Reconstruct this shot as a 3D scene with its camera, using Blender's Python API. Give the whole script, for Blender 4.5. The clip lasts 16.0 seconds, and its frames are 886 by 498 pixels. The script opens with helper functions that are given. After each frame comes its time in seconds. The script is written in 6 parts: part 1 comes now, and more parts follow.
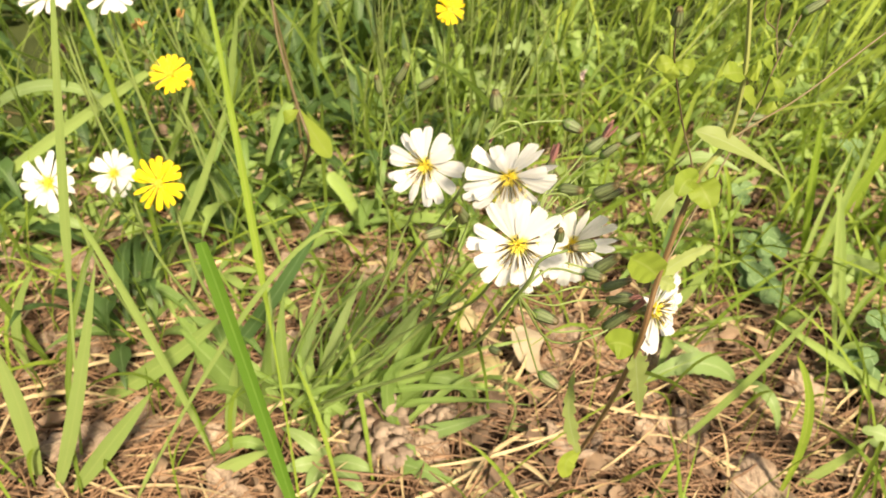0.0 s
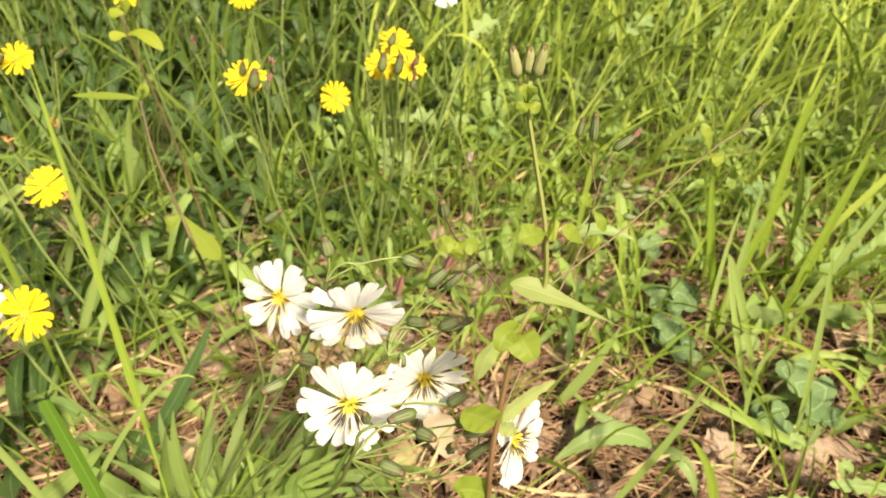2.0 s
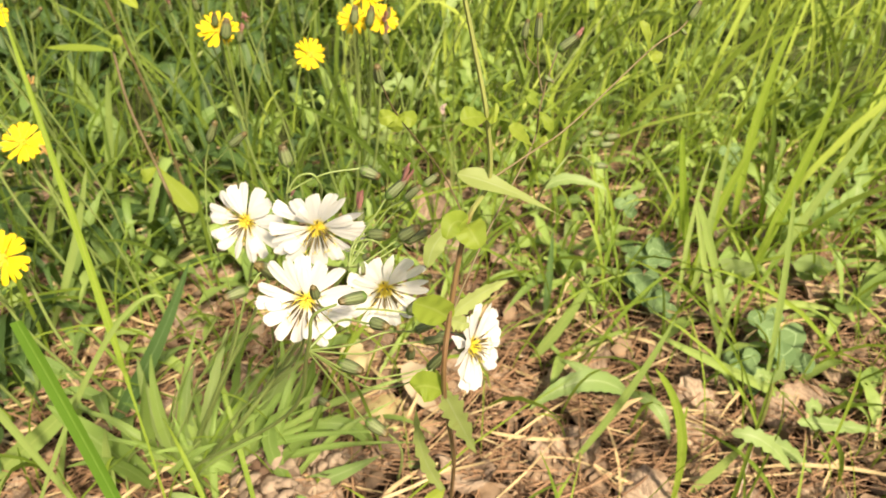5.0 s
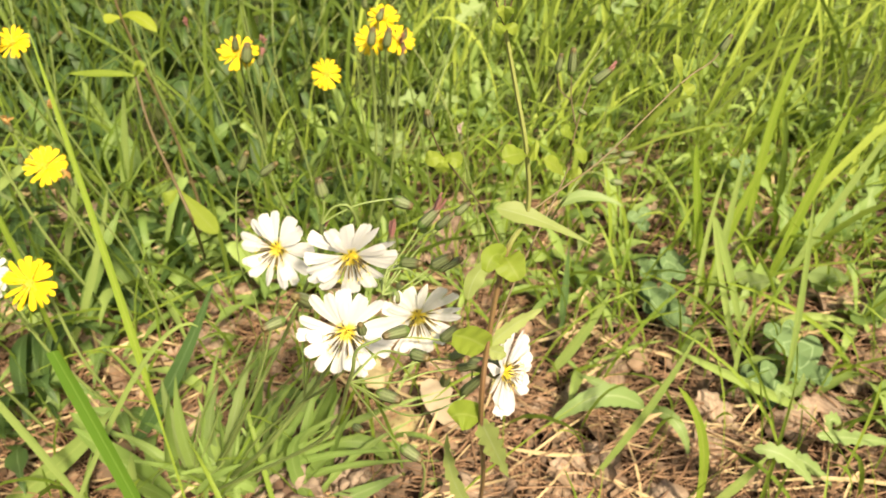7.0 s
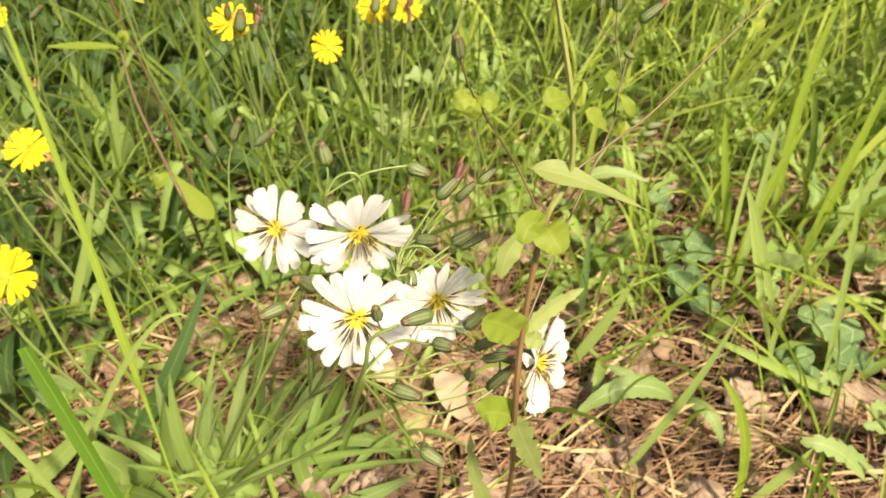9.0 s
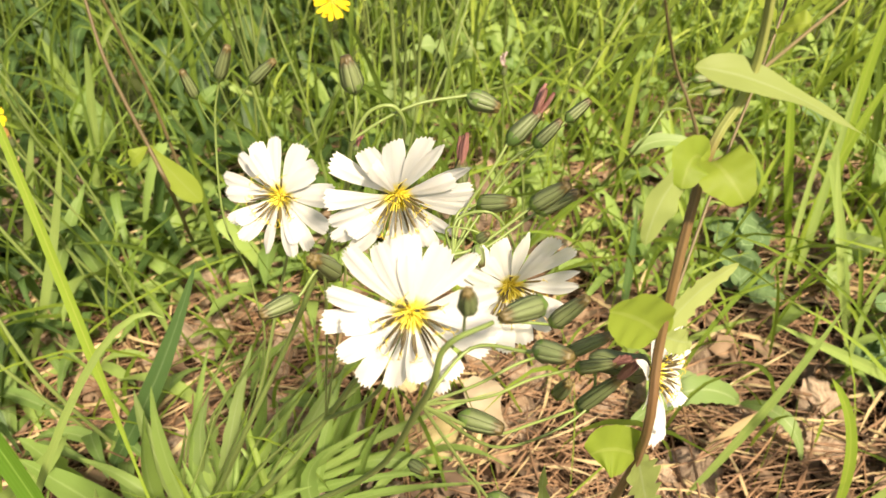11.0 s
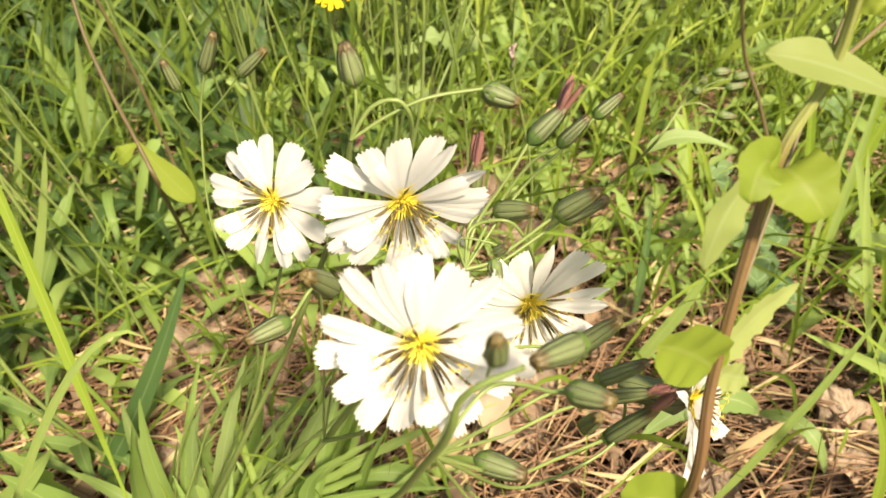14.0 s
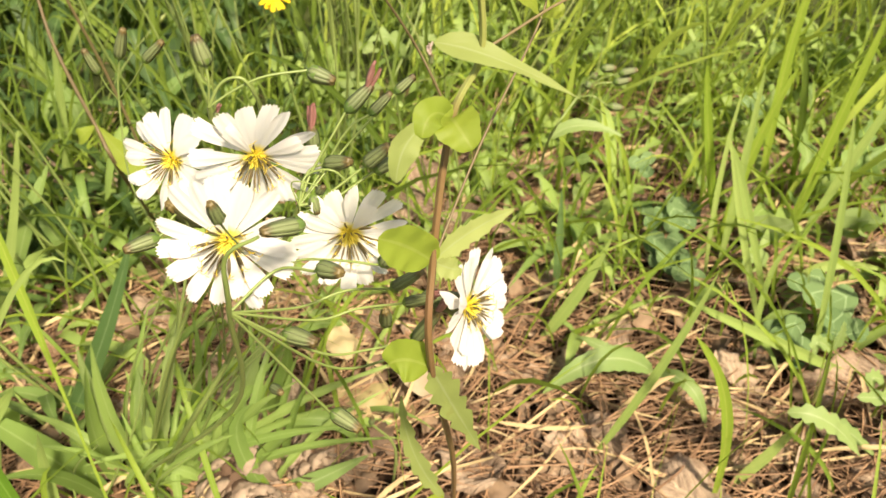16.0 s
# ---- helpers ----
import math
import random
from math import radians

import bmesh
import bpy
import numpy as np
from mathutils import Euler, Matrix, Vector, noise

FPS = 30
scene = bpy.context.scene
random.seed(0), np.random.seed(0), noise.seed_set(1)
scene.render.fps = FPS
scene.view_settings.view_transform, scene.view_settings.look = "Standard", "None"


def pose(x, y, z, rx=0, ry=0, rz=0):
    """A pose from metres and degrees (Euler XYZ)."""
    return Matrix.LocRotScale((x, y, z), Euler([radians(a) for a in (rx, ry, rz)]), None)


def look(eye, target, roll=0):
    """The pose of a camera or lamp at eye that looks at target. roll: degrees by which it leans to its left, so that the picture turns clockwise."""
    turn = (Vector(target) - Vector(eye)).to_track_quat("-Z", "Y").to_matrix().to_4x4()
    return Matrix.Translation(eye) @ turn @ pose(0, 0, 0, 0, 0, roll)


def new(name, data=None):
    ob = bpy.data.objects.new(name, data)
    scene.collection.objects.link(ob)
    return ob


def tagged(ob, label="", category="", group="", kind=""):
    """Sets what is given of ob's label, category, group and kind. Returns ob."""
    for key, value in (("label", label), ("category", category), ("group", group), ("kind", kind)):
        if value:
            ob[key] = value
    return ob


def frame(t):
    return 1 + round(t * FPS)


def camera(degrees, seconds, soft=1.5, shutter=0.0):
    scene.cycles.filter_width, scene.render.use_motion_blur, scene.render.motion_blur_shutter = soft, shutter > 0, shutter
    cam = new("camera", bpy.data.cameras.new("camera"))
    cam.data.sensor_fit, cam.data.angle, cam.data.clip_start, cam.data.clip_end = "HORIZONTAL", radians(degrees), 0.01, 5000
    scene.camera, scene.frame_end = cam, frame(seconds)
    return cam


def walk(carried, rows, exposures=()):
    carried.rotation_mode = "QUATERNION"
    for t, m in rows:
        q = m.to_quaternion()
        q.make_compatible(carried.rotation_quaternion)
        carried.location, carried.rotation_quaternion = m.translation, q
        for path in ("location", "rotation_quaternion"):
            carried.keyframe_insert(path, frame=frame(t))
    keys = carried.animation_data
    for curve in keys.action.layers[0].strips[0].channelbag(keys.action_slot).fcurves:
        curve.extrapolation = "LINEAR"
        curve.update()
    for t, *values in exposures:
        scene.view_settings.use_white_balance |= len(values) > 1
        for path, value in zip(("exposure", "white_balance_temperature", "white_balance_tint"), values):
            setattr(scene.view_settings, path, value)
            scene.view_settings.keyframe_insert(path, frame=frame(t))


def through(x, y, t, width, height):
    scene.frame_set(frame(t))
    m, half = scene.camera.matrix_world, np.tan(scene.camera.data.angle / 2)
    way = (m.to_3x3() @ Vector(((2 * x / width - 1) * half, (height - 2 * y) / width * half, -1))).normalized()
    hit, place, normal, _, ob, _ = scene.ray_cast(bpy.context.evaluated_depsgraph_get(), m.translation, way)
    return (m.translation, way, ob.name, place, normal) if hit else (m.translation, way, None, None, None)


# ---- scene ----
import itertools

cam = camera(62.9, 16.0, soft=1.5)
cam.data.dof.use_dof = True
cam.data.dof.focus_distance = 0.148
cam.data.dof.aperture_fstop = 42.0
PATH = [
    (0, (0.0350, 0.0153, 0.3524), (0.0054, 1.5057, -0.9810), 2.74),
    (0.5, (0.0409, 0.0123, 0.3402), (0.0381, 1.5170, -0.9774), 1.14),
    (1, (0.0638, 0.0237, 0.3597), (0.1060, 1.5475, -0.9351), 1.15),
    (1.5, (0.0768, 0.0369, 0.3688), (0.1439, 1.5720, -0.9114), 0.80),
    (2, (0.0692, 0.0413, 0.3738), (0.1461, 1.5864, -0.8937), 0.77),
    (2.5, (0.0562, 0.0461, 0.3818), (0.1379, 1.5982, -0.8770), 0.64),
    (3, (0.0564, 0.0430, 0.3794), (0.1388, 1.5967, -0.8774), 0.41),
    (3.5, (0.0673, 0.0300, 0.3724), (0.1535, 1.5836, -0.8841), 0.45),
    (4, (0.0748, 0.0203, 0.3656), (0.1650, 1.5720, -0.8930), 0.44),
    (4.2, (0.0764, 0.0178, 0.3615), (0.1651, 1.5654, -0.9022), 0.42),
    (6.3, (0.0801, 0.0230, 0.3557), (0.1830, 1.5567, -0.9238), 0.08),
    (6.5, (0.0768, 0.0199, 0.3547), (0.1771, 1.5572, -0.9208), 0.10),
    (7, (0.0699, 0.0221, 0.3655), (0.1590, 1.5703, -0.8976), -0.43),
    (7.5, (0.0677, 0.0261, 0.3746), (0.1447, 1.5717, -0.8925), -1.23),
    (8, (0.0726, 0.0233, 0.3691), (0.1422, 1.5662, -0.9015), -1.88),
    (8.5, (0.0717, 0.0195, 0.3573), (0.1356, 1.5603, -0.9162), -1.95),
    (9, (0.0658, 0.0417, 0.3436), (0.1445, 1.5765, -0.9364), -1.62),
    (9.5, (0.0542, 0.0563, 0.3313), (0.1415, 1.5841, -0.9564), -1.53),
    (10, (0.0540, 0.0680, 0.3177), (0.1353, 1.6014, -0.9637), -2.17),
    (12.3, (0.0507, 0.0910, 0.2979), (0.1418, 1.6199, -0.9884), -2.44),
    (12.5, (0.0520, 0.0922, 0.2969), (0.1421, 1.6214, -0.9890), -2.40),
    (13, (0.0453, 0.0932, 0.2938), (0.1371, 1.6208, -0.9938), -2.21),
    (13.5, (0.0530, 0.0982, 0.2973), (0.1388, 1.6228, -0.9944), -2.17),
    (14, (0.0518, 0.0974, 0.2949), (0.1351, 1.6193, -1.0000), -2.47),
    (14.5, (0.0602, 0.0986, 0.2990), (0.1432, 1.6209, -0.9955), -2.67),
    (15, (0.0626, 0.0950, 0.3140), (0.1419, 1.6163, -0.9819), -2.64),
    (15.5, (0.0746, 0.0843, 0.3224), (0.1639, 1.6047, -0.9739), -2.30),
    (16, (0.0855, 0.0538, 0.3105), (0.1709, 1.5791, -0.9803), -1.96),
]
walk(cam, [(t, look(eye, target, roll)) for t, eye, target, roll in PATH], exposures=[(0.0, 1.11, 8100, 11), (16.0, 1.11, 8100, 11)])

# ---- sky and sun: a bright, hazy day ----
SUN_UP, SUN_TURN = radians(51), radians(154)
world = bpy.data.worlds.new("sky")
scene.world = world
world.use_nodes = True
nt = world.node_tree
sky = nt.nodes.new("ShaderNodeTexSky")
sky.sky_type, sky.sun_disc = "NISHITA", False
sky.sun_elevation, sky.sun_rotation = SUN_UP, SUN_TURN
sky.air_density, sky.dust_density = 1.0, 3.0
nt.links.new(sky.outputs[0], nt.nodes["Background"].inputs["Color"])
nt.nodes["Background"].inputs["Strength"].default_value = 0.08
sun = new("sun", bpy.data.lights.new("sun", "SUN"))
sun.data.energy, sun.data.angle, sun.data.color = 4.5, radians(6), (1.0, 0.95, 0.86)
sun_way = Vector((math.sin(SUN_TURN) * math.cos(SUN_UP), math.cos(SUN_TURN) * math.cos(SUN_UP), math.sin(SUN_UP)))
sun.matrix_world = look(sun_way * 30, (0, 0, 0))


# ---- materials ----
class Nodes:
    """A short hand for wiring a node material."""

    def __init__(self, name):
        self.mat = bpy.data.materials.new(name)
        self.mat.use_nodes = True
        self.tree = self.mat.node_tree
        self.tree.nodes.clear()

    def add(self, kind, **sets):
        node = self.tree.nodes.new(kind)
        for key, value in sets.items():
            if key in node.inputs:
                node.inputs[key].default_value = value
        return node

    def link(self, a, b):
        self.tree.links.new(a, b)

    def math(self, op, a, b=None, clamp=False):
        node = self.tree.nodes.new("ShaderNodeMath")
        node.operation, node.use_clamp = op, clamp
        for n, v in enumerate((a, b)):
            if v is None:
                continue
            if isinstance(v, (int, float)):
                node.inputs[n].default_value = v
            else:
                self.link(v, node.inputs[n])
        return node.outputs[0]

    def mix(self, fac, a, b, blend="MIX"):
        node = self.tree.nodes.new("ShaderNodeMix")
        node.data_type, node.blend_type = "RGBA", blend
        for n, v in ((0, fac), (6, a), (7, b)):
            if isinstance(v, (int, float)):
                node.inputs[n].default_value = v
            elif isinstance(v, tuple):
                node.inputs[n].default_value = (*v, 1)
            else:
                self.link(v, node.inputs[n])
        return node.outputs[2]

    def noise(self, scale, detail=4.0, rough=0.6, space="Object"):
        coord = self.tree.nodes.new("ShaderNodeTexCoord")
        node = self.tree.nodes.new("ShaderNodeTexNoise")
        node.inputs["Scale"].default_value, node.inputs["Detail"].default_value = scale, detail
        node.inputs["Roughness"].default_value = rough
        self.link(coord.outputs[space], node.inputs["Vector"])
        return node.outputs["Fac"]

    def ramp(self, fac, *stops):
        node = self.tree.nodes.new("ShaderNodeValToRGB")
        els = node.color_ramp.elements
        while len(els) < len(stops):
            els.new(0.5)
        for el, (p, c) in zip(els, stops):
            el.position, el.color = p, (*c, 1)
        self.link(fac, node.inputs["Fac"])
        return node.outputs["Color"]

    def uv(self):
        node = self.tree.nodes.new("ShaderNodeUVMap")
        cut = self.tree.nodes.new("ShaderNodeSeparateXYZ")
        self.link(node.outputs[0], cut.inputs[0])
        return cut.outputs[0], cut.outputs[1]

    def chance(self, island=False):
        if island:
            return self.tree.nodes.new("ShaderNodeNewGeometry").outputs["Random Per Island"]
        return self.tree.nodes.new("ShaderNodeObjectInfo").outputs["Random"]

    def bump(self, height, strength, distance=0.0005):
        node = self.tree.nodes.new("ShaderNodeBump")
        node.inputs["Strength"].default_value, node.inputs["Distance"].default_value = strength, distance
        self.link(height, node.inputs["Height"])
        return node.outputs[0]

    def finish(self, color, rough, normal=None, through=0.0, through_color=None, spec=0.5):
        bsdf = self.add("ShaderNodeBsdfPrincipled")
        if isinstance(color, tuple):
            bsdf.inputs["Base Color"].default_value = (*color, 1)
        else:
            self.link(color, bsdf.inputs["Base Color"])
        if isinstance(rough, (int, float)):
            bsdf.inputs["Roughness"].default_value = rough
        else:
            self.link(rough, bsdf.inputs["Roughness"])
        bsdf.inputs["Specular IOR Level"].default_value = spec
        if normal is not None:
            self.link(normal, bsdf.inputs["Normal"])
        out = self.tree.nodes.new("ShaderNodeOutputMaterial")
        if through <= 0:
            self.link(bsdf.outputs[0], out.inputs[0])
            return self.mat
        thin = self.tree.nodes.new("ShaderNodeBsdfTranslucent")
        if through_color is None:
            through_color = color
        if isinstance(through_color, tuple):
            thin.inputs["Color"].default_value = (*through_color, 1)
        else:
            self.link(through_color, thin.inputs["Color"])
        both = self.tree.nodes.new("ShaderNodeMixShader")
        both.inputs[0].default_value = through
        self.link(bsdf.outputs[0], both.inputs[1])
        self.link(thin.outputs[0], both.inputs[2])
        self.link(both.outputs[0], out.inputs[0])
        return self.mat


def leaf_material(name, dark, light, rib, island=False, veins=9.0, rough=0.5, through=0.42, spots=0.15, feather=False):
    """A green leaf: paler midrib, fine veins, blotches and browned spots, light shining through."""
    n = Nodes(name)
    u, v = n.uv()
    rnd = n.chance(island)
    base = n.mix(n.math("ADD", n.math("MULTIPLY", rnd, 0.75), n.math("MULTIPLY", n.noise(45), 0.35), True), dark, light)
    off = n.math("ABSOLUTE", n.math("SUBTRACT", u, 0.5))
    if feather:
        wave = n.math("SINE", n.math("MULTIPLY", n.math("SUBTRACT", n.math("MULTIPLY", v, 1.0), n.math("MULTIPLY", off, 0.7)), veins * 6.28))
    else:
        wave = n.math("SINE", n.math("MULTIPLY", u, veins * 6.28))
    line = n.math("MULTIPLY", n.math("POWER", n.math("MULTIPLY_ADD", wave, 0.5), 3.0), 0.25)
    line = n.math("MULTIPLY", line, 0.2 if feather else 1.0)
    base = n.mix(n.math("MULTIPLY", line, 0.45, True), base, rib)
    base = n.mix(n.math("MULTIPLY", n.math("LESS_THAN", off, 0.035), 0.55), base, rib)
    spot = n.math("GREATER_THAN", n.noise(170, 3, 0.7), 0.70)
    base = n.mix(n.math("MULTIPLY", spot, spots), base, (0.16, 0.11, 0.03))
    shine = n.mix(0.55, base, (0.42, 0.54, 0.065))
    bump = n.bump(n.math("ADD", wave, n.math("MULTIPLY", n.noise(300), 3.0)), 0.035 if feather else 0.07, 0.0003)
    return n.finish(base, rough, bump, through, shine, 0.22)


def plain_material(name, a, b, rough=0.7, scale=60.0, through=0.0, bump=0.3, island=False, fine=400.0):
    n = Nodes(name)
    mix = n.math("ADD", n.math("MULTIPLY", n.chance(island), 0.6), n.math("MULTIPLY", n.noise(scale), 0.5), True)
    color = n.mix(mix, a, b)
    color = n.mix(n.math("MULTIPLY", n.noise(fine, 5, 0.7), 0.35), color, tuple(0.6 * c for c in a))
    return n.finish(color, rough, n.bump(n.noise(fine, 5, 0.7), bump, 0.0006), through)


M = {}
M["grass"] = leaf_material("grass_green", (0.18, 0.265, 0.07), (0.285, 0.375, 0.115), (0.316, 0.384, 0.124), veins=7, through=0.28)
M["grass_bright"] = leaf_material("grass_sunlit", (0.165, 0.27, 0.03), (0.25, 0.355, 0.05), (0.452, 0.480, 0.124), veins=7, through=0.45)
M["grass_dark"] = leaf_material("grass_deep_green", (0.051, 0.110, 0.038), (0.096, 0.173, 0.058), (0.192, 0.269, 0.124), veins=8, through=0.25)
M["blade_green"] = leaf_material("fresh_green_blade", (0.06, 0.14, 0.014), (0.09, 0.185, 0.022), (0.17, 0.28, 0.06), veins=7, through=0.32)
M["field"] = leaf_material("meadow_blades", (0.090, 0.173, 0.026), (0.271, 0.365, 0.052), (0.294, 0.365, 0.112), island=True, veins=5)
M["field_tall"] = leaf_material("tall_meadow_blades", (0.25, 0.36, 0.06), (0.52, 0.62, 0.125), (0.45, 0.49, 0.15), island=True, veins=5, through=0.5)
M["broad"] = leaf_material("broad_leaf", (0.079, 0.154, 0.040), (0.181, 0.269, 0.076), (0.294, 0.365, 0.160), veins=11, feather=True, through=0.3)
M["broad_light"] = leaf_material("pale_broad_leaf", (0.15, 0.235, 0.075), (0.25, 0.325, 0.12), (0.33, 0.39, 0.20), veins=11, feather=True, through=0.28)
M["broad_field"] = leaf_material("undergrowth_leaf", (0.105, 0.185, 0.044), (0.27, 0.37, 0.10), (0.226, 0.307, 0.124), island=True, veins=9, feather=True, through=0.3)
# Deep green taken darker still, standing in for shade among the left weeds.
M["dock"] = leaf_material("shade_dark_weed_leaf", (0.024, 0.058, 0.017), (0.070, 0.125, 0.034), (0.18, 0.27, 0.10), island=True, veins=9, feather=True, through=0.28)
# Greens darkened to carry the shade among the left-hand grass; outer grass reuses them.
M["meadow"] = leaf_material("shade_dark_meadow_blades", (0.048, 0.090, 0.013), (0.14, 0.20, 0.031), (0.24, 0.33, 0.09), island=True, veins=5, through=0.35)
M["lime"] = leaf_material("young_lime_leaf", (0.30, 0.38, 0.035), (0.40, 0.46, 0.06), (0.46, 0.50, 0.15), veins=8, feather=True, through=0.58, spots=0.05)
M["rosette"] = leaf_material("rosette_leaf", (0.15, 0.245, 0.062), (0.25, 0.35, 0.10), (0.32, 0.42, 0.16), veins=11, feather=True, through=0.38)
M["straw"] = plain_material("dry_straw", (0.34, 0.24, 0.11), (0.58, 0.46, 0.26), 0.75, 90, 0.1, island=True)
M["needle"] = plain_material("fallen_needle", (0.085, 0.038, 0.02), (0.47, 0.28, 0.155), 0.6, 40, 0.0, island=True)
M["dead_bits"] = plain_material("leaf_crumbs", (0.045, 0.024, 0.013), (0.37, 0.25, 0.155), 0.8, 70, 0.05, 0.6, island=True)
M["dead_yellow"] = plain_material("yellowed_leaf", (0.36, 0.30, 0.13), (0.52, 0.42, 0.24), 0.6, 80, 0.25, 0.4)
M["dead_pale"] = plain_material("pale_withered_leaf", (0.32, 0.25, 0.16), (0.48, 0.39, 0.27), 0.7, 80, 0.25, 0.4)
M["stem"] = plain_material("green_stem", (0.16, 0.225, 0.06), (0.25, 0.32, 0.10), 0.45, 60, 0.1, 0.1)
M["stem_field"] = plain_material("meadow_stem", (0.11, 0.18, 0.034), (0.25, 0.285, 0.085), 0.5, 60, 0.1, 0.1, island=True)
M["pink"] = plain_material("withered_floret", (0.24, 0.095, 0.085), (0.44, 0.22, 0.18), 0.7, 500, 0.1, 0.5, fine=1500)
M["pale_pink"] = plain_material("pale_pink_bud", (0.56, 0.38, 0.35), (0.74, 0.60, 0.56), 0.6, 400, 0.15, 0.2)
M["young_bud"] = plain_material("young_bud", (0.25, 0.27, 0.10), (0.36, 0.36, 0.16), 0.6, 300, 0.15, 0.3, fine=900)
M["nut"] = plain_material("nut_shell", (0.035, 0.018, 0.012), (0.09, 0.045, 0.028), 0.35, 120, 0.0, 0.2)
M["orange"] = plain_material("withered_orange", (0.46, 0.24, 0.07), (0.58, 0.36, 0.13), 0.7, 500, 0.1, 0.4)
M["stamen"] = plain_material("anther_tube", (0.075, 0.054, 0.02), (0.15, 0.11, 0.035), 0.5, 500, 0.0, 0.2)
M["pollen"] = plain_material("yellow_stigma", (0.62, 0.46, 0.03), (0.78, 0.62, 0.08), 0.6, 600, 0.1, 0.3)
M["floret_base"] = plain_material("yellow_disc", (0.78, 0.63, 0.06), (0.88, 0.75, 0.13), 0.6, 700, 0.2, 0.3)


def petal_material(name, white):
    n = Nodes(name)
    u, v = n.uv()
    body = (0.79, 0.78, 0.76) if white else (0.70, 0.50, 0.022)
    root = (0.82, 0.72, 0.16) if white else (0.66, 0.40, 0.012)
    base = n.mix(n.math("MULTIPLY", n.math("SUBTRACT", 0.22, v), 9.0, True), body, root)
    lines = n.math("SINE", n.math("MULTIPLY", u, 5 * 6.28))
    base = n.mix(n.math("MULTIPLY", n.math("MULTIPLY_ADD", lines, 0.5), 0.05, True), base, (0.74, 0.73, 0.70) if white else (0.60, 0.36, 0.008))
    base = n.mix(n.math("MULTIPLY", n.noise(150), 0.10), base, (0.80, 0.74, 0.70) if white else (0.62, 0.38, 0.01))
    bump = n.bump(n.math("ADD", lines, n.noise(400)), 0.06, 0.0002)
    return n.finish(base, 0.7, bump, 0.48 if white else 0.25, base, 0.25)


M["petal_white"] = petal_material("white_petal", True)
M["petal_yellow"] = petal_material("yellow_petal", False)


def dead_leaf_material():
    """A dry leaf: tan blade, pale ribs, dark blotches and browned rim."""
    n = Nodes("dead_leaf")
    u, v = n.uv()
    off = n.math("ABSOLUTE", n.math("SUBTRACT", u, 0.5))
    base = n.mix(n.math("ADD", n.math("MULTIPLY", n.chance(), 0.75), n.math("MULTIPLY", n.noise(90, 5, 0.7), 0.35), True), (0.14, 0.084, 0.052), (0.46, 0.34, 0.24))
    blot = n.math("MULTIPLY", n.math("SUBTRACT", n.noise(230, 5, 0.75), 0.47), 5.0, True)
    base = n.mix(n.math("MULTIPLY", blot, 0.6), base, (0.075, 0.042, 0.024))
    wave = n.math("SINE", n.math("MULTIPLY", n.math("SUBTRACT", v, n.math("MULTIPLY", off, 0.8)), 56.0))
    vein = n.math("MULTIPLY", n.math("GREATER_THAN", wave, 0.88), 0.35)
    base = n.mix(n.math("MAXIMUM", vein, n.math("MULTIPLY", n.math("LESS_THAN", off, 0.022), 0.6)), base, (0.52, 0.41, 0.28))
    base = n.mix(n.math("MULTIPLY", n.math("SUBTRACT", off, 0.38), 5.0, True), base, (0.16, 0.095, 0.055))
    bump = n.bump(n.math("ADD", wave, n.math("MULTIPLY", n.noise(260, 6, 0.75), 9.0)), 0.45, 0.0011)
    return n.finish(base, 0.75, bump, 0.1)


M["dead"] = dead_leaf_material()


def ribbed_material():
    """Buds: dull green bracts with dark seams and pale rims, browned tips."""
    n = Nodes("bud_bract")
    u, v = n.uv()
    wave = n.math("ABSOLUTE", n.math("SINE", n.math("MULTIPLY", u, 8 * 3.1416)))
    base = n.mix(n.math("ADD", n.math("MULTIPLY", n.chance(), 0.5), n.math("MULTIPLY", n.noise(300), 0.4), True), (0.115, 0.15, 0.06), (0.20, 0.235, 0.10))
    base = n.mix(n.math("MULTIPLY", n.math("LESS_THAN", wave, 0.16), 0.8), base, (0.045, 0.06, 0.025))
    rim = n.math("MULTIPLY", n.math("LESS_THAN", n.math("ABSOLUTE", n.math("SUBTRACT", wave, 0.34)), 0.06), 0.4)
    base = n.mix(rim, base, (0.32, 0.36, 0.18))
    base = n.mix(n.math("MULTIPLY", n.math("SUBTRACT", v, 0.78), 4.0, True), base, (0.075, 0.045, 0.028))
    return n.finish(base, 0.55, n.bump(wave, 0.6, 0.0006), 0.1)


M["bud"] = ribbed_material()


def red_stem():
    n = Nodes("red_brown_stem")
    u, v = n.uv()
    base = n.mix(n.noise(60), (0.135, 0.056, 0.030), (0.18, 0.13, 0.052))
    base = n.mix(n.math("MULTIPLY", n.math("SUBTRACT", v, 0.495), 22.0, True), base, (0.23, 0.25, 0.075))
    streak = n.math("MULTIPLY", n.math("SINE", n.math("MULTIPLY", u, 31.4)), 0.5)
    return n.finish(base, 0.42, n.bump(n.math("ADD", streak, n.noise(300)), 0.4, 0.0004), 0.06)


M["red_stem"] = red_stem()
M["thistle_pale"] = leaf_material("pale_thistle_leaf", (0.22, 0.275, 0.085), (0.31, 0.355, 0.13), (0.31, 0.36, 0.18), veins=7, feather=True, through=0.4, spots=0.2)
M["tan_stem"] = plain_material("dull_brown_stem", (0.12, 0.085, 0.042), (0.20, 0.155, 0.07), 0.55, 60, 0.1, 0.1)
M["thistle_leaf"] = leaf_material("thistle_leaf", (0.20, 0.285, 0.04), (0.30, 0.37, 0.06), (0.33, 0.39, 0.10), veins=7, feather=True, through=0.54, spots=0.12)


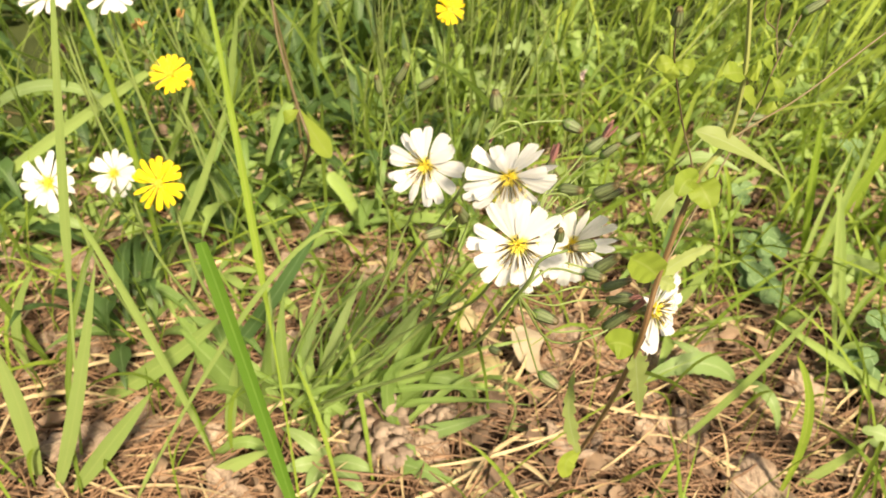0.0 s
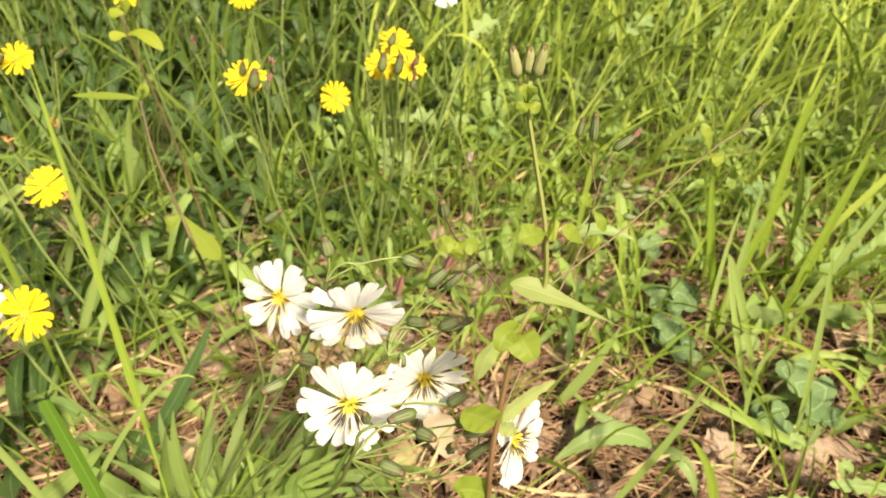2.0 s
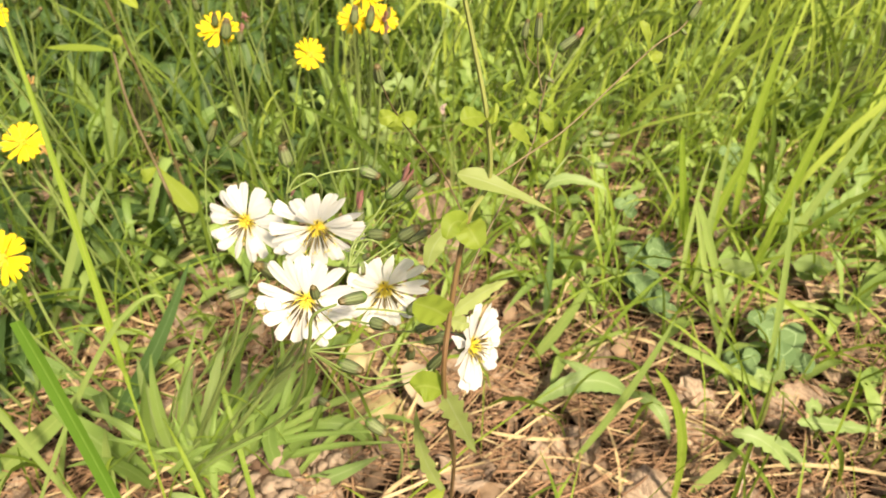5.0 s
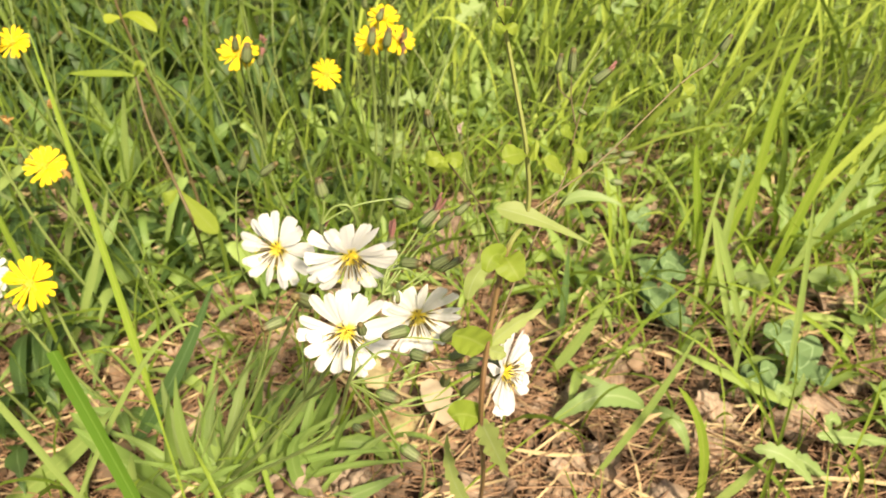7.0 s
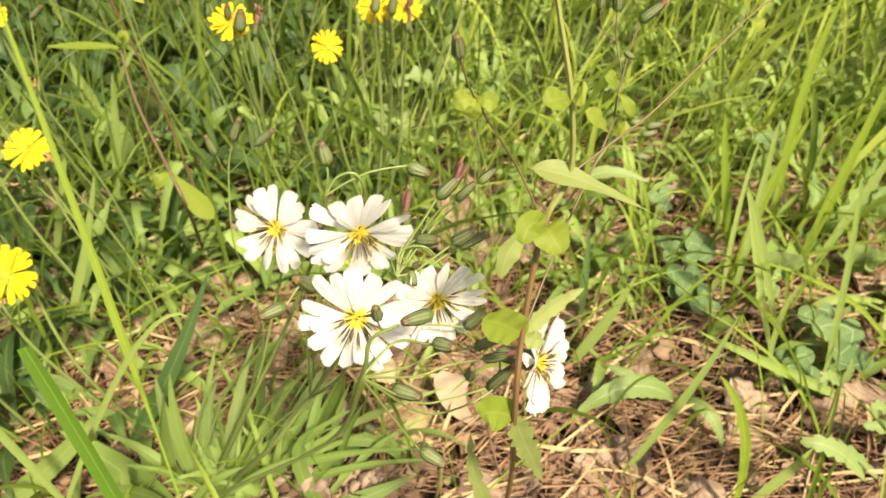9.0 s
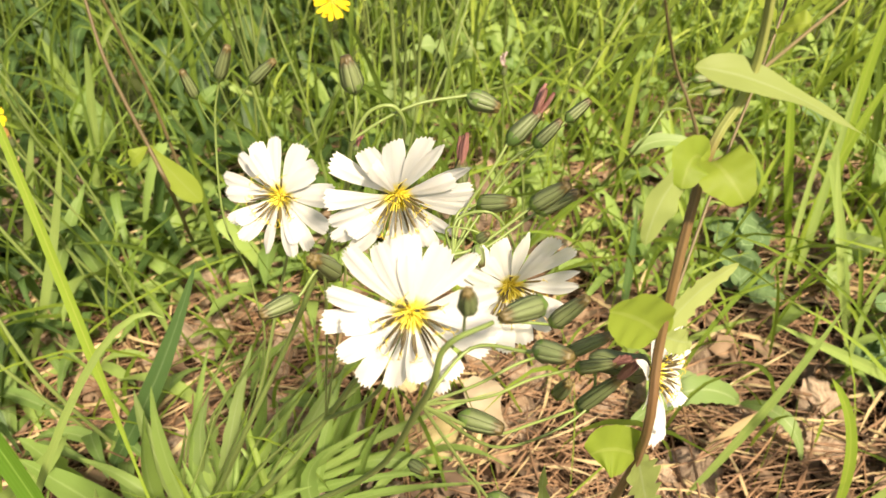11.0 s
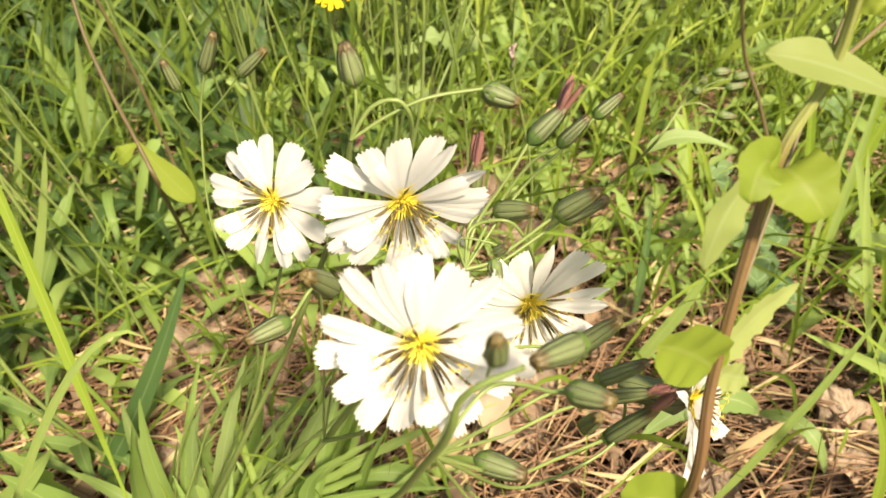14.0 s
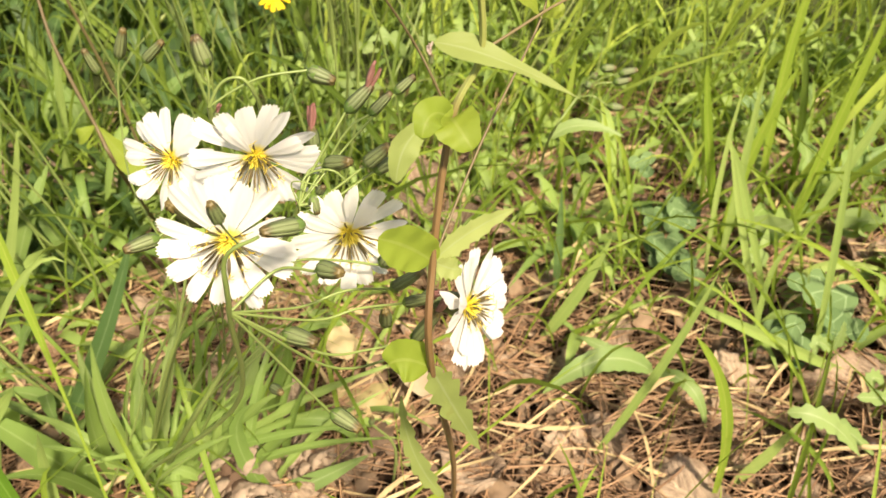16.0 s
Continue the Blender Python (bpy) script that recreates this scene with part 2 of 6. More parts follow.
def clover_material():
    n = Nodes("clover_leaflet")
    u, v = n.uv()
    off = n.math("ABSOLUTE", n.math("SUBTRACT", u, 0.5))
    base = n.mix(n.math("ADD", n.math("MULTIPLY", n.chance(), 0.6), n.math("MULTIPLY", n.noise(200), 0.3), True), (0.09, 0.16, 0.06), (0.145, 0.225, 0.09))
    arch = n.math("ABSOLUTE", n.math("SUBTRACT", v, n.math("SUBTRACT", 0.66, n.math("MULTIPLY", off, 0.75))))
    base = n.mix(n.math("MULTIPLY", n.math("LESS_THAN", arch, 0.03), 0.55), base, (0.30, 0.42, 0.22))
    base = n.mix(n.math("MULTIPLY", n.math("LESS_THAN", off, 0.02), 0.4), base, (0.2, 0.3, 0.15))
    return n.finish(base, 0.75, n.bump(n.noise(500), 0.3, 0.0002), 0.25, spec=0.2)


M["clover"] = clover_material()


def cone_material():
    n = Nodes("cone_scale")
    u, v = n.uv()
    tip = n.math("GREATER_THAN", v, 0.45)
    base = n.mix(n.math("ADD", n.math("MULTIPLY", n.chance(), 0.5), n.math("MULTIPLY", n.noise(250), 0.5), True), (0.06, 0.034, 0.02), (0.17, 0.10, 0.06))
    pale = n.mix(n.noise(400), (0.16, 0.112, 0.078), (0.38, 0.29, 0.21))
    base = n.mix(n.math("MULTIPLY", tip, 0.85), base, pale)
    return n.finish(base, 0.8, n.bump(n.noise(600, 5, 0.7), 0.7, 0.0006))


M["cone"] = cone_material()


def soil_material():
    """Leaf mould that turns to mossy green thatch under the denser meadow."""
    n = Nodes("leaf_mould")
    a = n.ramp(n.noise(90, 6, 0.7), (0.3, (0.014, 0.008, 0.005)), (0.5, (0.045, 0.024, 0.013)), (0.7, (0.13, 0.075, 0.042)))
    b = n.mix(n.noise(30, 5, 0.7), (0.025, 0.042, 0.010), (0.085, 0.115, 0.03))
    coord = n.tree.nodes.new("ShaderNodeTexCoord")
    cut = n.tree.nodes.new("ShaderNodeSeparateXYZ")
    n.link(coord.outputs["Object"], cut.inputs[0])
    dx = n.math("MULTIPLY", n.math("SUBTRACT", cut.outputs[0], 0.1), 1.1)
    dy = n.math("MULTIPLY", n.math("SUBTRACT", cut.outputs[1], 0.25), 1.7)
    away = n.math("SQRT", n.math("ADD", n.math("MULTIPLY", dx, dx), n.math("MULTIPLY", dy, dy)))
    far = n.math("MULTIPLY", n.math("SUBTRACT", n.math("ADD", away, n.math("MULTIPLY", n.noise(7), 0.4)), 0.52), 3.0, True)
    b = n.mix(n.noise(2.5, 5, 0.7), b, (0.06, 0.065, 0.022))
    color = n.mix(far, a, b)
    return n.finish(color, 0.9, n.bump(n.noise(160, 6, 0.75), 0.9, 0.004), 0, spec=0.2)


M["soil"] = soil_material()


# ---- building kit ----
class Sheet:
    """Gathers strips, tubes and solids, and turns them into one mesh with a UV map."""

    def __init__(self):
        self.v, self.f, self.t, self.n = [], [], [], 0

    def grid(self, pts, loop=False, span=None):
        """pts: rows x columns x 3; u runs across a row, v along the rows."""
        rows, cols = pts.shape[:2]
        self.v.append(pts.reshape(-1, 3))
        i = np.arange(rows * cols).reshape(rows, cols) + self.n
        if loop:
            i = np.concatenate([i, i[:, :1]], 1)
        c = i.shape[1]
        self.f.append(np.stack([i[:-1, :-1], i[:-1, 1:], i[1:, 1:], i[1:, :-1]], -1).reshape(-1, 4))
        uu, vv = np.meshgrid(np.linspace(0, 1, c), np.linspace(0, 1, rows) if span is None else span)
        uv = np.stack([uu, vv], -1)
        self.t.append(np.stack([uv[:-1, :-1], uv[:-1, 1:], uv[1:, 1:], uv[1:, :-1]], -2).reshape(-1, 2))
        self.n += rows * cols
        return self

    def tube(self, path, radii, sides=6, ridge=0.0, ridges=8):
        path = np.asarray(path, float)
        tan = np.gradient(path, axis=0)
        tan /= np.linalg.norm(tan, axis=1)[:, None] + 1e-12
        ref = np.array((0.31, 0.2, 0.93)) if abs(tan[0, 2]) < 0.8 else np.array((1.0, 0.1, 0.05))
        a = np.cross(tan, ref)
        a /= np.linalg.norm(a, axis=1)[:, None] + 1e-12
        b = np.cross(tan, a)
        ang = np.linspace(0, 2 * np.pi, sides, endpoint=False)
        rad = np.asarray(radii, float)[:, None] * (1 + ridge * np.cos(ang * ridges))[None]
        pts = path[:, None] + rad[..., None] * (np.cos(ang)[None, :, None] * a[:, None] + np.sin(ang)[None, :, None] * b[:, None])
        return self.grid(pts, loop=True)

    def mesh(self, name, mat):
        me = bpy.data.meshes.new(name)
        v, f, t = np.concatenate(self.v), np.concatenate(self.f), np.concatenate(self.t)
        me.vertices.add(len(v))
        me.vertices.foreach_set("co", v.astype(np.float32).ravel())
        me.loops.add(f.size)
        me.loops.foreach_set("vertex_index", f.astype(np.int32).ravel())
        me.polygons.add(len(f))
        me.polygons.foreach_set("loop_start", np.arange(0, f.size, 4, dtype=np.int32))
        me.polygons.foreach_set("loop_total", np.full(len(f), 4, np.int32))
        me.uv_layers.new(name="UVMap").data.foreach_set("uv", t.astype(np.float32).ravel())
        me.polygons.foreach_set("use_smooth", np.ones(len(f), bool))
        me.update(calc_edges=True)
        me.validate()
        me.materials.append(mat)
        return me

    def part(self, name, mat, parent=None, label=""):
        ob = new(name, self.mesh(name, mat))
        if parent is not None:
            ob.parent = parent
        return tagged(ob, label)


def thing(name, place, label, category, group=""):
    ob = new(name)
    ob.location = place
    ob.empty_display_size = 0.01
    return tagged(ob, label, category, group)


def unit(v):
    v = np.asarray(v, float)
    return v / (np.linalg.norm(v) + 1e-12)


def bezier(a, c, b, n):
    t = np.linspace(0, 1, n)[:, None]
    return (1 - t) ** 2 * np.asarray(a, float) + 2 * t * (1 - t) * np.asarray(c, float) + t**2 * np.asarray(b, float)


def spline(points, per=6):
    """A smooth line through the points."""
    p = np.asarray(points, float)
    p = np.concatenate([2 * p[:1] - p[1:2], p, 2 * p[-1:] - p[-2:-1]])
    out = []
    for i in range(1, len(p) - 2):
        for t in np.linspace(0, 1, per, endpoint=False):
            out.append(0.5 * (2 * p[i] + (p[i + 1] - p[i - 1]) * t + (2 * p[i - 1] - 5 * p[i] + 4 * p[i + 1] - p[i + 2]) * t * t + (3 * p[i] - p[i - 1] - 3 * p[i + 1] + p[i + 2]) * t**3))
    return np.array(out + [p[-2]])


def through_point(a, m, b):
    """The control point of the arc from a to b that passes m."""
    return 2 * np.asarray(m, float) - 0.5 * (np.asarray(a, float) + np.asarray(b, float))


# Outlines of leaves: half width along the length, 0 to 1.
def grass_shape(v):
    return (0.3 + 0.7 * np.clip(v * 2.2, 0, 1)) * np.clip(1 - v, 0, 1) ** 0.45 * 0.98 + 0.01


def reed_shape(v):
    rise = np.clip((v - 0.40) / 0.16, 0, 1)
    return (0.22 + 0.78 * rise * rise * (3 - 2 * rise)) * np.clip(1 - v, 0, 1) ** 0.55 + 0.01


def cut_shape(v):
    return 0.5 + 0.5 * np.clip(v * 1.6, 0, 1) - 0.25 * np.clip((v - 0.93) / 0.07, 0, 1)


def lance_shape(v):
    return np.sin(np.pi * np.clip(v, 0, 1) ** 0.75) ** 0.8 * 0.95 + 0.05 * (1 - v)


def toothed_shape(v):
    return lance_shape(v) * (1 - 0.22 * ((v * 9.0) % 1.0))


def tail_shape(v):
    return np.sin(0.5 * np.pi * np.clip(v / 0.26, 0, 1)) ** 0.7 * np.clip((1 - v) / 0.74, 0, 1) ** np.where(v < 0.26, 0.0, 1.5) + 0.03 * (1 - v)


def jagged_shape(v):
    return lance_shape(v) * (1 - 0.5 * ((v * 6.0) % 1.0) ** 1.5)


def lobed_shape(v):
    body = np.sin(np.pi * np.clip(0.06 + 0.94 * v, 0, 1) ** 1.35) ** 0.7
    return np.maximum(0.10, body * (0.28 + 0.72 * np.abs(np.sin(v * np.pi * 3.6)) ** 1.5)) * np.clip((1 - v) * 8, 0.05, 1)


def spoon_shape(v):
    return 0.16 + 0.84 * np.clip(np.sin(np.pi * np.clip(v, 0, 1) ** 1.8), 0, 1) ** 0.7 - 0.15 * v


def round_shape(v):
    return np.sqrt(np.clip(1 - (2 * v - 1) ** 2, 0, 1)) ** 0.9 + 0.01


def spiny_shape(v):
    tooth = (v * 7.0) % 1.0
    return (np.sin(np.pi * np.clip(0.04 + 0.95 * v, 0, 1) ** 0.85) ** 0.75) * (1 - 0.30 * (1 - tooth ** 3)) + 0.01


def arrow_shape(v):
    return np.where(v < 0.12, 0.55 + v * 3.7, (1 - (v - 0.12) / 0.88) ** 0.8) + 0.01


def leaf_grid(a, c, b, width, shape, facing, rows=12, cols=3, fold=0.25, wave=0.0, twist=0.0, seed=0.0):
    """The points of one leaf along the arc a-c-b, its face turned to facing; fold: how deep the midrib lies."""
    line = bezier(a, c, b, rows)
    tan = np.gradient(line, axis=0)
    tan /= np.linalg.norm(tan, axis=1)[:, None] + 1e-12
    side = np.cross(tan, np.asarray(facing, float))
    side /= np.linalg.norm(side, axis=1)[:, None] + 1e-9
    up = np.cross(side, tan)
    v = np.linspace(0, 1, rows)
    if twist:
        k = (twist * v)[:, None]
        side, up = side * np.cos(k) + up * np.sin(k), up * np.cos(k) - side * np.sin(k)
    half = 0.5 * width * shape(v)
    s = np.linspace(-1, 1, cols)
    lift = fold * np.abs(s)[None] * half[:, None]
    if wave:
        lift = lift + wave * width * np.abs(s)[None] * np.sin(v * 21 + seed)[:, None] * np.where(s > 0, 1, -0.7)[None]
    return line[:, None] + (half[:, None] * s[None])[..., None] * side[:, None] + lift[..., None] * up[:, None]


def leaf_part(parent, name, a, m, b, width, shape, mat, facing=(0, -0.7, 0.7), rows=14, cols=5, fold=0.25, wave=0.0, twist=0.0, label=""):
    pts = leaf_grid(a, through_point(a, m, b), b, width, shape, facing, rows, cols, fold, wave, twist, a[0] * 300)
    o = np.array(parent.location) if parent is not None else 0.0
    return Sheet().grid(pts - o).part(name, mat, parent, label)


def stem_part(parent, name, points, r0, r1, mat, label="", sides=7):
    line = spline(points)
    o = np.array(parent.location)
    return Sheet().tube(line - o, np.linspace(r0, r1, len(line)), sides).part(name, mat, parent, label)


# ---- ground ----
def ground_height(x, y):
    return 0.0025 * np.sin(x * 23 + 1.3 * np.sin(y * 17)) + 0.002 * np.sin(y * 31 + x * 9)


def build_ground():
    k = np.linspace(-1, 1, 181)
    far = np.sign(k) * (np.abs(k) * 0.9 + 90 * np.abs(k) ** 9)
    xs, ys = np.meshgrid(0.1 + far, 0.6 + far)
    fade = np.exp(-((xs - 0.1) ** 2 + (ys - 0.6) ** 2) / 4.0)
    zs = ground_height(xs, ys) * fade - 0.002
    sheet = Sheet().grid(np.stack([xs, ys, zs], -1))
    return tagged(sheet.part("ground", M["soil"]), "brown leaf mould and mossy meadow ground", "ground", kind="structure")


build_ground()


# ---- the scattered growth and litter that nobody could count ----
def inside(n, x0, x1, y0, y1, rng):
    return np.stack([rng.uniform(x0, x1, n), rng.uniform(y0, y1, n)], -1)


def smooth(a, b, v):
    t = np.clip((v - a) / (b - a), 0, 1)
    return t * t * (3 - 2 * t)


def meadow_blades(name, mat, count, box, keep, height, width, lean, label, seed, shape=grass_shape):
    rng = np.random.default_rng(seed)
    sheet = Sheet()
    for x, y in inside(count, *box, rng):
        if rng.random() > keep(x, y):
            continue
        h = rng.uniform(*height)
        w = rng.uniform(*width)
        way = np.array((lean[0] + rng.normal(0, lean[2]), lean[1] + rng.normal(0, lean[2]))) * h
        a = np.array((x, y, -0.004))
        b = a + (way[0], way[1], h)
        droop = max(0.0, rng.normal(0.05, 0.14)) * h
        c = a + (way[0] * 0.25, way[1] * 0.25, h * 0.75 + droop * 0.5)
        b = b - (0, 0, droop)
        ang = rng.uniform(0, 2 * np.pi)
        facing = (math.cos(ang), math.sin(ang) - 0.6, 0.4)
        sheet.grid(leaf_grid(a, c, b, w, shape, facing, 7, 3, 0.3, twist=rng.normal(0, 0.5)))
    return tagged(sheet.part(name, M[mat]), label, "grass", kind="stuff")


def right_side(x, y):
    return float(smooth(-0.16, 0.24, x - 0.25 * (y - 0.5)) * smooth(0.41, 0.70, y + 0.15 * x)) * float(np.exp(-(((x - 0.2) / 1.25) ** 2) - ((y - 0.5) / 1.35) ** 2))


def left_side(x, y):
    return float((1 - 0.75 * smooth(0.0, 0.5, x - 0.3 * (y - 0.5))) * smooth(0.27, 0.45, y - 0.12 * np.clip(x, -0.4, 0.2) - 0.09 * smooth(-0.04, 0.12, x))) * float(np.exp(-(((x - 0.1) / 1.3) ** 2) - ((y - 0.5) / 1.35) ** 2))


def bare(x, y):
    """How bare the litter lies: one patch under the thistle, a lesser one beside the tuft."""
    return np.exp(-(((x - 0.17) / 0.16) ** 2) - ((y - 0.265) / 0.085) ** 2) + 0.9 * np.exp(-(((x + 0.09) / 0.13) ** 2) - ((y - 0.23) / 0.085) ** 2)


def clearing(x, y):
    return float(np.clip(0.85 - 0.72 * bare(x, y) - 0.45 * smooth(0.0, -0.1, x) * smooth(0.27, 0.36, y), 0.08, 1))


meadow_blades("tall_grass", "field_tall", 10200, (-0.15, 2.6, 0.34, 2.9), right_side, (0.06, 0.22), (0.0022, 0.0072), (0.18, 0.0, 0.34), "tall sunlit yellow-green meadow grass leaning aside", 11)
# The left side's shade is put into the darker blade colour here.
meadow_blades("meadow_grass", "meadow", 12500, (-2.2, 1.8, 0.34, 2.9), left_side, (0.06, 0.17), (0.0016, 0.0060), (0.06, 0.0, 0.38), "green meadow grass growing among weeds, darkened for shade", 12)
meadow_blades("short_grass", "field", 2900, (-0.4, 0.7, 0.15, 0.62), clearing, (0.025, 0.11), (0.0014, 0.0038), (0.1, 0.0, 0.5), "short green grass sprouts in the litter", 13)


def around(x, y):
    """The meadow that goes on behind and beside the clearing."""
    r = math.hypot(x - 0.1, y - 0.2)
    return (1 - math.exp(-((r / 0.75) ** 4))) * math.exp(-((r / 3.0) ** 3))


meadow_blades("outer_grass", "meadow", 30000, (-3.6, 3.8, -3.6, 4.0), around, (0.06, 0.17), (0.004, 0.011), (0.0, 0.0, 0.45), "green meadow grass round the clearing", 14)


def strewn(x, y):
    """How much litter lies here: it thins out unevenly round the clearing."""
    wobble = 0.06 * math.sin(9 * x + 2) + 0.06 * math.sin(11 * y + 5 * x)
    return math.exp(-((abs(x - 0.12) / (0.62 + wobble)) ** 6) - (abs(y - 0.3) / (0.38 + wobble)) ** 6)


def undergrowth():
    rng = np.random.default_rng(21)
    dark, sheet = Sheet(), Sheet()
    shapes = (lance_shape, toothed_shape, spoon_shape, lobed_shape)
    for x, y in inside(3900, -1.5, 1.6, 0.28, 2.1, rng):
        dense = 0.92 * smooth(0.33, 0.47, y - 0.1 * np.clip(x, -0.4, 0.25) - 0.07 * smooth(-0.04, 0.12, x)) + 0.08
        dense *= math.exp(-(((x - 0.1) / 1.1) ** 2) - ((y - 0.5) / 1.0) ** 2) * (0.6 if x > 0.5 else 1.0)
        if rng.random() > dense:
            continue
        for _ in range(rng.integers(4, 9)):
            ang = rng.uniform(0, 2 * np.pi)
            size = rng.uniform(0.025, 0.080) * (1.25 if x < 0 else 1.0)
            rise = rng.uniform(0.2, 0.95)
            way = np.array((math.cos(ang), math.sin(ang), 0)) * size
            a = np.array((x, y, -0.002))
            b = a + way * (1.05 - 0.5 * rise) + (0, 0, size * rise * rng.uniform(0.45, 0.95))
            c = a + way * 0.35 + (0, 0, size * (0.25 + rise))
            shape = shapes[rng.integers(0, 4)]
            w = size * rng.uniform(0.07, 0.16) * (1.6 if shape is lobed_shape else 1)
            # Leaves on the left get the shade-darkened green, the rest the lighter one.
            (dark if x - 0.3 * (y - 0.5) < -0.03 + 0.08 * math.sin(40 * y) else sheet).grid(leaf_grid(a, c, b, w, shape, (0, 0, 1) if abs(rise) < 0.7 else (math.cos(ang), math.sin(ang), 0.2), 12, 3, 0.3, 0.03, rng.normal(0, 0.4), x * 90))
    tagged(dark.part("dock_weeds", M["dock"]), "dense deep green broad-leaved weeds under the grass, shade in their colour", "weeds", kind="stuff")
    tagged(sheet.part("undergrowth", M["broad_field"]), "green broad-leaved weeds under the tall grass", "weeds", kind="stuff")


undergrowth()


def ground_weeds():
    """Low leaves between the blades of the clearing."""
    rng = np.random.default_rng(22)
    sheet = Sheet()
    for x, y in inside(900, -0.5, 0.75, 0.17, 0.62, rng):
        if rng.random() > np.clip(0.62 - 0.72 * bare(x, y) - 0.2 * (y < 0.3) - 0.25 * smooth(0.1, 0.25, x) * (y < 0.4), 0.05, 1):
            continue
        for _ in range(rng.integers(2, 6)):
            ang = rng.uniform(0, 2 * np.pi)
            size = rng.uniform(0.014, 0.05)
            way = np.array((math.cos(ang), math.sin(ang), 0)) * size
            rise = rng.uniform(0.1, 0.7)
            a = np.array((x, y, 0.0))
            b = a + way + (0, 0, size * rise * 0.6)
            c = a + way * 0.4 + (0, 0, size * (0.2 + rise))
            shape = (lance_shape, toothed_shape, spoon_shape, lobed_shape, spoon_shape)[rng.integers(0, 5)]
            sheet.grid(leaf_grid(a, c, b, size * rng.uniform(0.12, 0.28), shape, (0, -0.1, 1), 12, 3, 0.25, 0.03, rng.normal(0, 0.3), x * 90))
    return tagged(sheet.part("low_weeds", M["broad_field"]), "low pale green weed leaves over the litter", "weeds", kind="stuff")


ground_weeds()


def thin_stems():
    rng = np.random.default_rng(31)
    sheet = Sheet()
    for x, y in inside(460, -0.9, 0.5, 0.36, 1.3, rng):
        if rng.random() > (1 - 0.7 * smooth(0.0, 0.4, x)) * smooth(0.36, 0.5, y):
            continue
        h = rng.uniform(0.09, 0.22)
        a = np.array((x, y, -0.003))
        b = a + (rng.normal(0.03, 0.05), rng.normal(0, 0.05), h)
        c = a + (rng.normal(0, 0.02), rng.normal(0, 0.02), h * 0.6)
        line = bezier(a, c, b, 7)
        sheet.tube(line, np.linspace(0.0008, 0.00045, 7), 5)
        if rng.random() < 0.6:
            t = unit(line[-1] - line[-2])
            sheet.tube(line[-1] + t * np.linspace(0, 0.009, 6)[:, None], np.array((0.0005, 0.0015, 0.0019, 0.0016, 0.001, 0.0002)), 6)
    return tagged(sheet.part("weed_stems", M["stem_field"]), "thin green weed stems with small closed buds", "weeds", kind="stuff")


thin_stems()


def fallen_needles():
    rng = np.random.default_rng(41)
    sheet = Sheet()
    for x, y in inside(30000, -0.75, 1.0, -0.25, 0.7, rng):
        if rng.random() > strewn(x, y) or rng.random() > 1 - 0.97 * smooth(0.34 + 0.12 * smooth(-0.05, 0.15, x), 0.52 + 0.2 * smooth(-0.05, 0.15, x), y):
            continue
        size = rng.uniform(0.035, 0.085)
        ang = rng.uniform(0, np.pi) if rng.random() < 0.6 else rng.normal(0.15, 0.5)
        way = np.array((math.cos(ang), math.sin(ang), 0)) * size
        z = ground_height(x, y) + abs(rng.normal(0.002, 0.005))
        a = np.array((x, y, z + rng.normal(0, 0.0025))) - way / 2
        b = np.array((x, y, z + rng.normal(0, 0.0035))) + way / 2
        side = np.array((-way[1], way[0], 0)) * rng.normal(0, 0.14)
        c = (a + b) / 2 + side + (0, 0, abs(rng.normal(0, 0.003)))
        sheet.tube(bezier(a, c, b, 5), np.array((0.00035, 0.00055, 0.00055, 0.0005, 0.00025)) * rng.uniform(0.65, 1.2), 3)
    return tagged(sheet.part("pine_needles", M["needle"]), "fallen red-brown pine needles strewn over the ground", "needles", kind="stuff")


def dry_straws():
    rng = np.random.default_rng(42)
    sheet = Sheet()
    for x, y in inside(2600, -0.75, 1.0, -0.25, 0.62, rng):
        if rng.random() > strewn(x, y):
            continue
        size = rng.uniform(0.02, 0.10)
        ang = rng.normal(0.2, 0.8)
        way = np.array((math.cos(ang), math.sin(ang), 0)) * size
        z = ground_height(x, y) + rng.uniform(0.002, 0.012)
        a = np.array((x, y, z)) - way / 2
        b = np.array((x, y, z + rng.normal(0.002, 0.004))) + way / 2
        c = (a + b) / 2 + np.array((-way[1], way[0], 0)) * rng.normal(0, 0.2) + (0, 0, rng.uniform(0, 0.008))
        sheet.grid(leaf_grid(a, c, b, rng.uniform(0.0009, 0.0027), lance_shape, (0, -0.3, 1), 8, 3, 0.5, twist=rng.normal(0, 1.2)))
    return tagged(sheet.part("dry_straw", M["straw"]), "pale dry straw blades lying on the litter", "straw", kind="stuff")


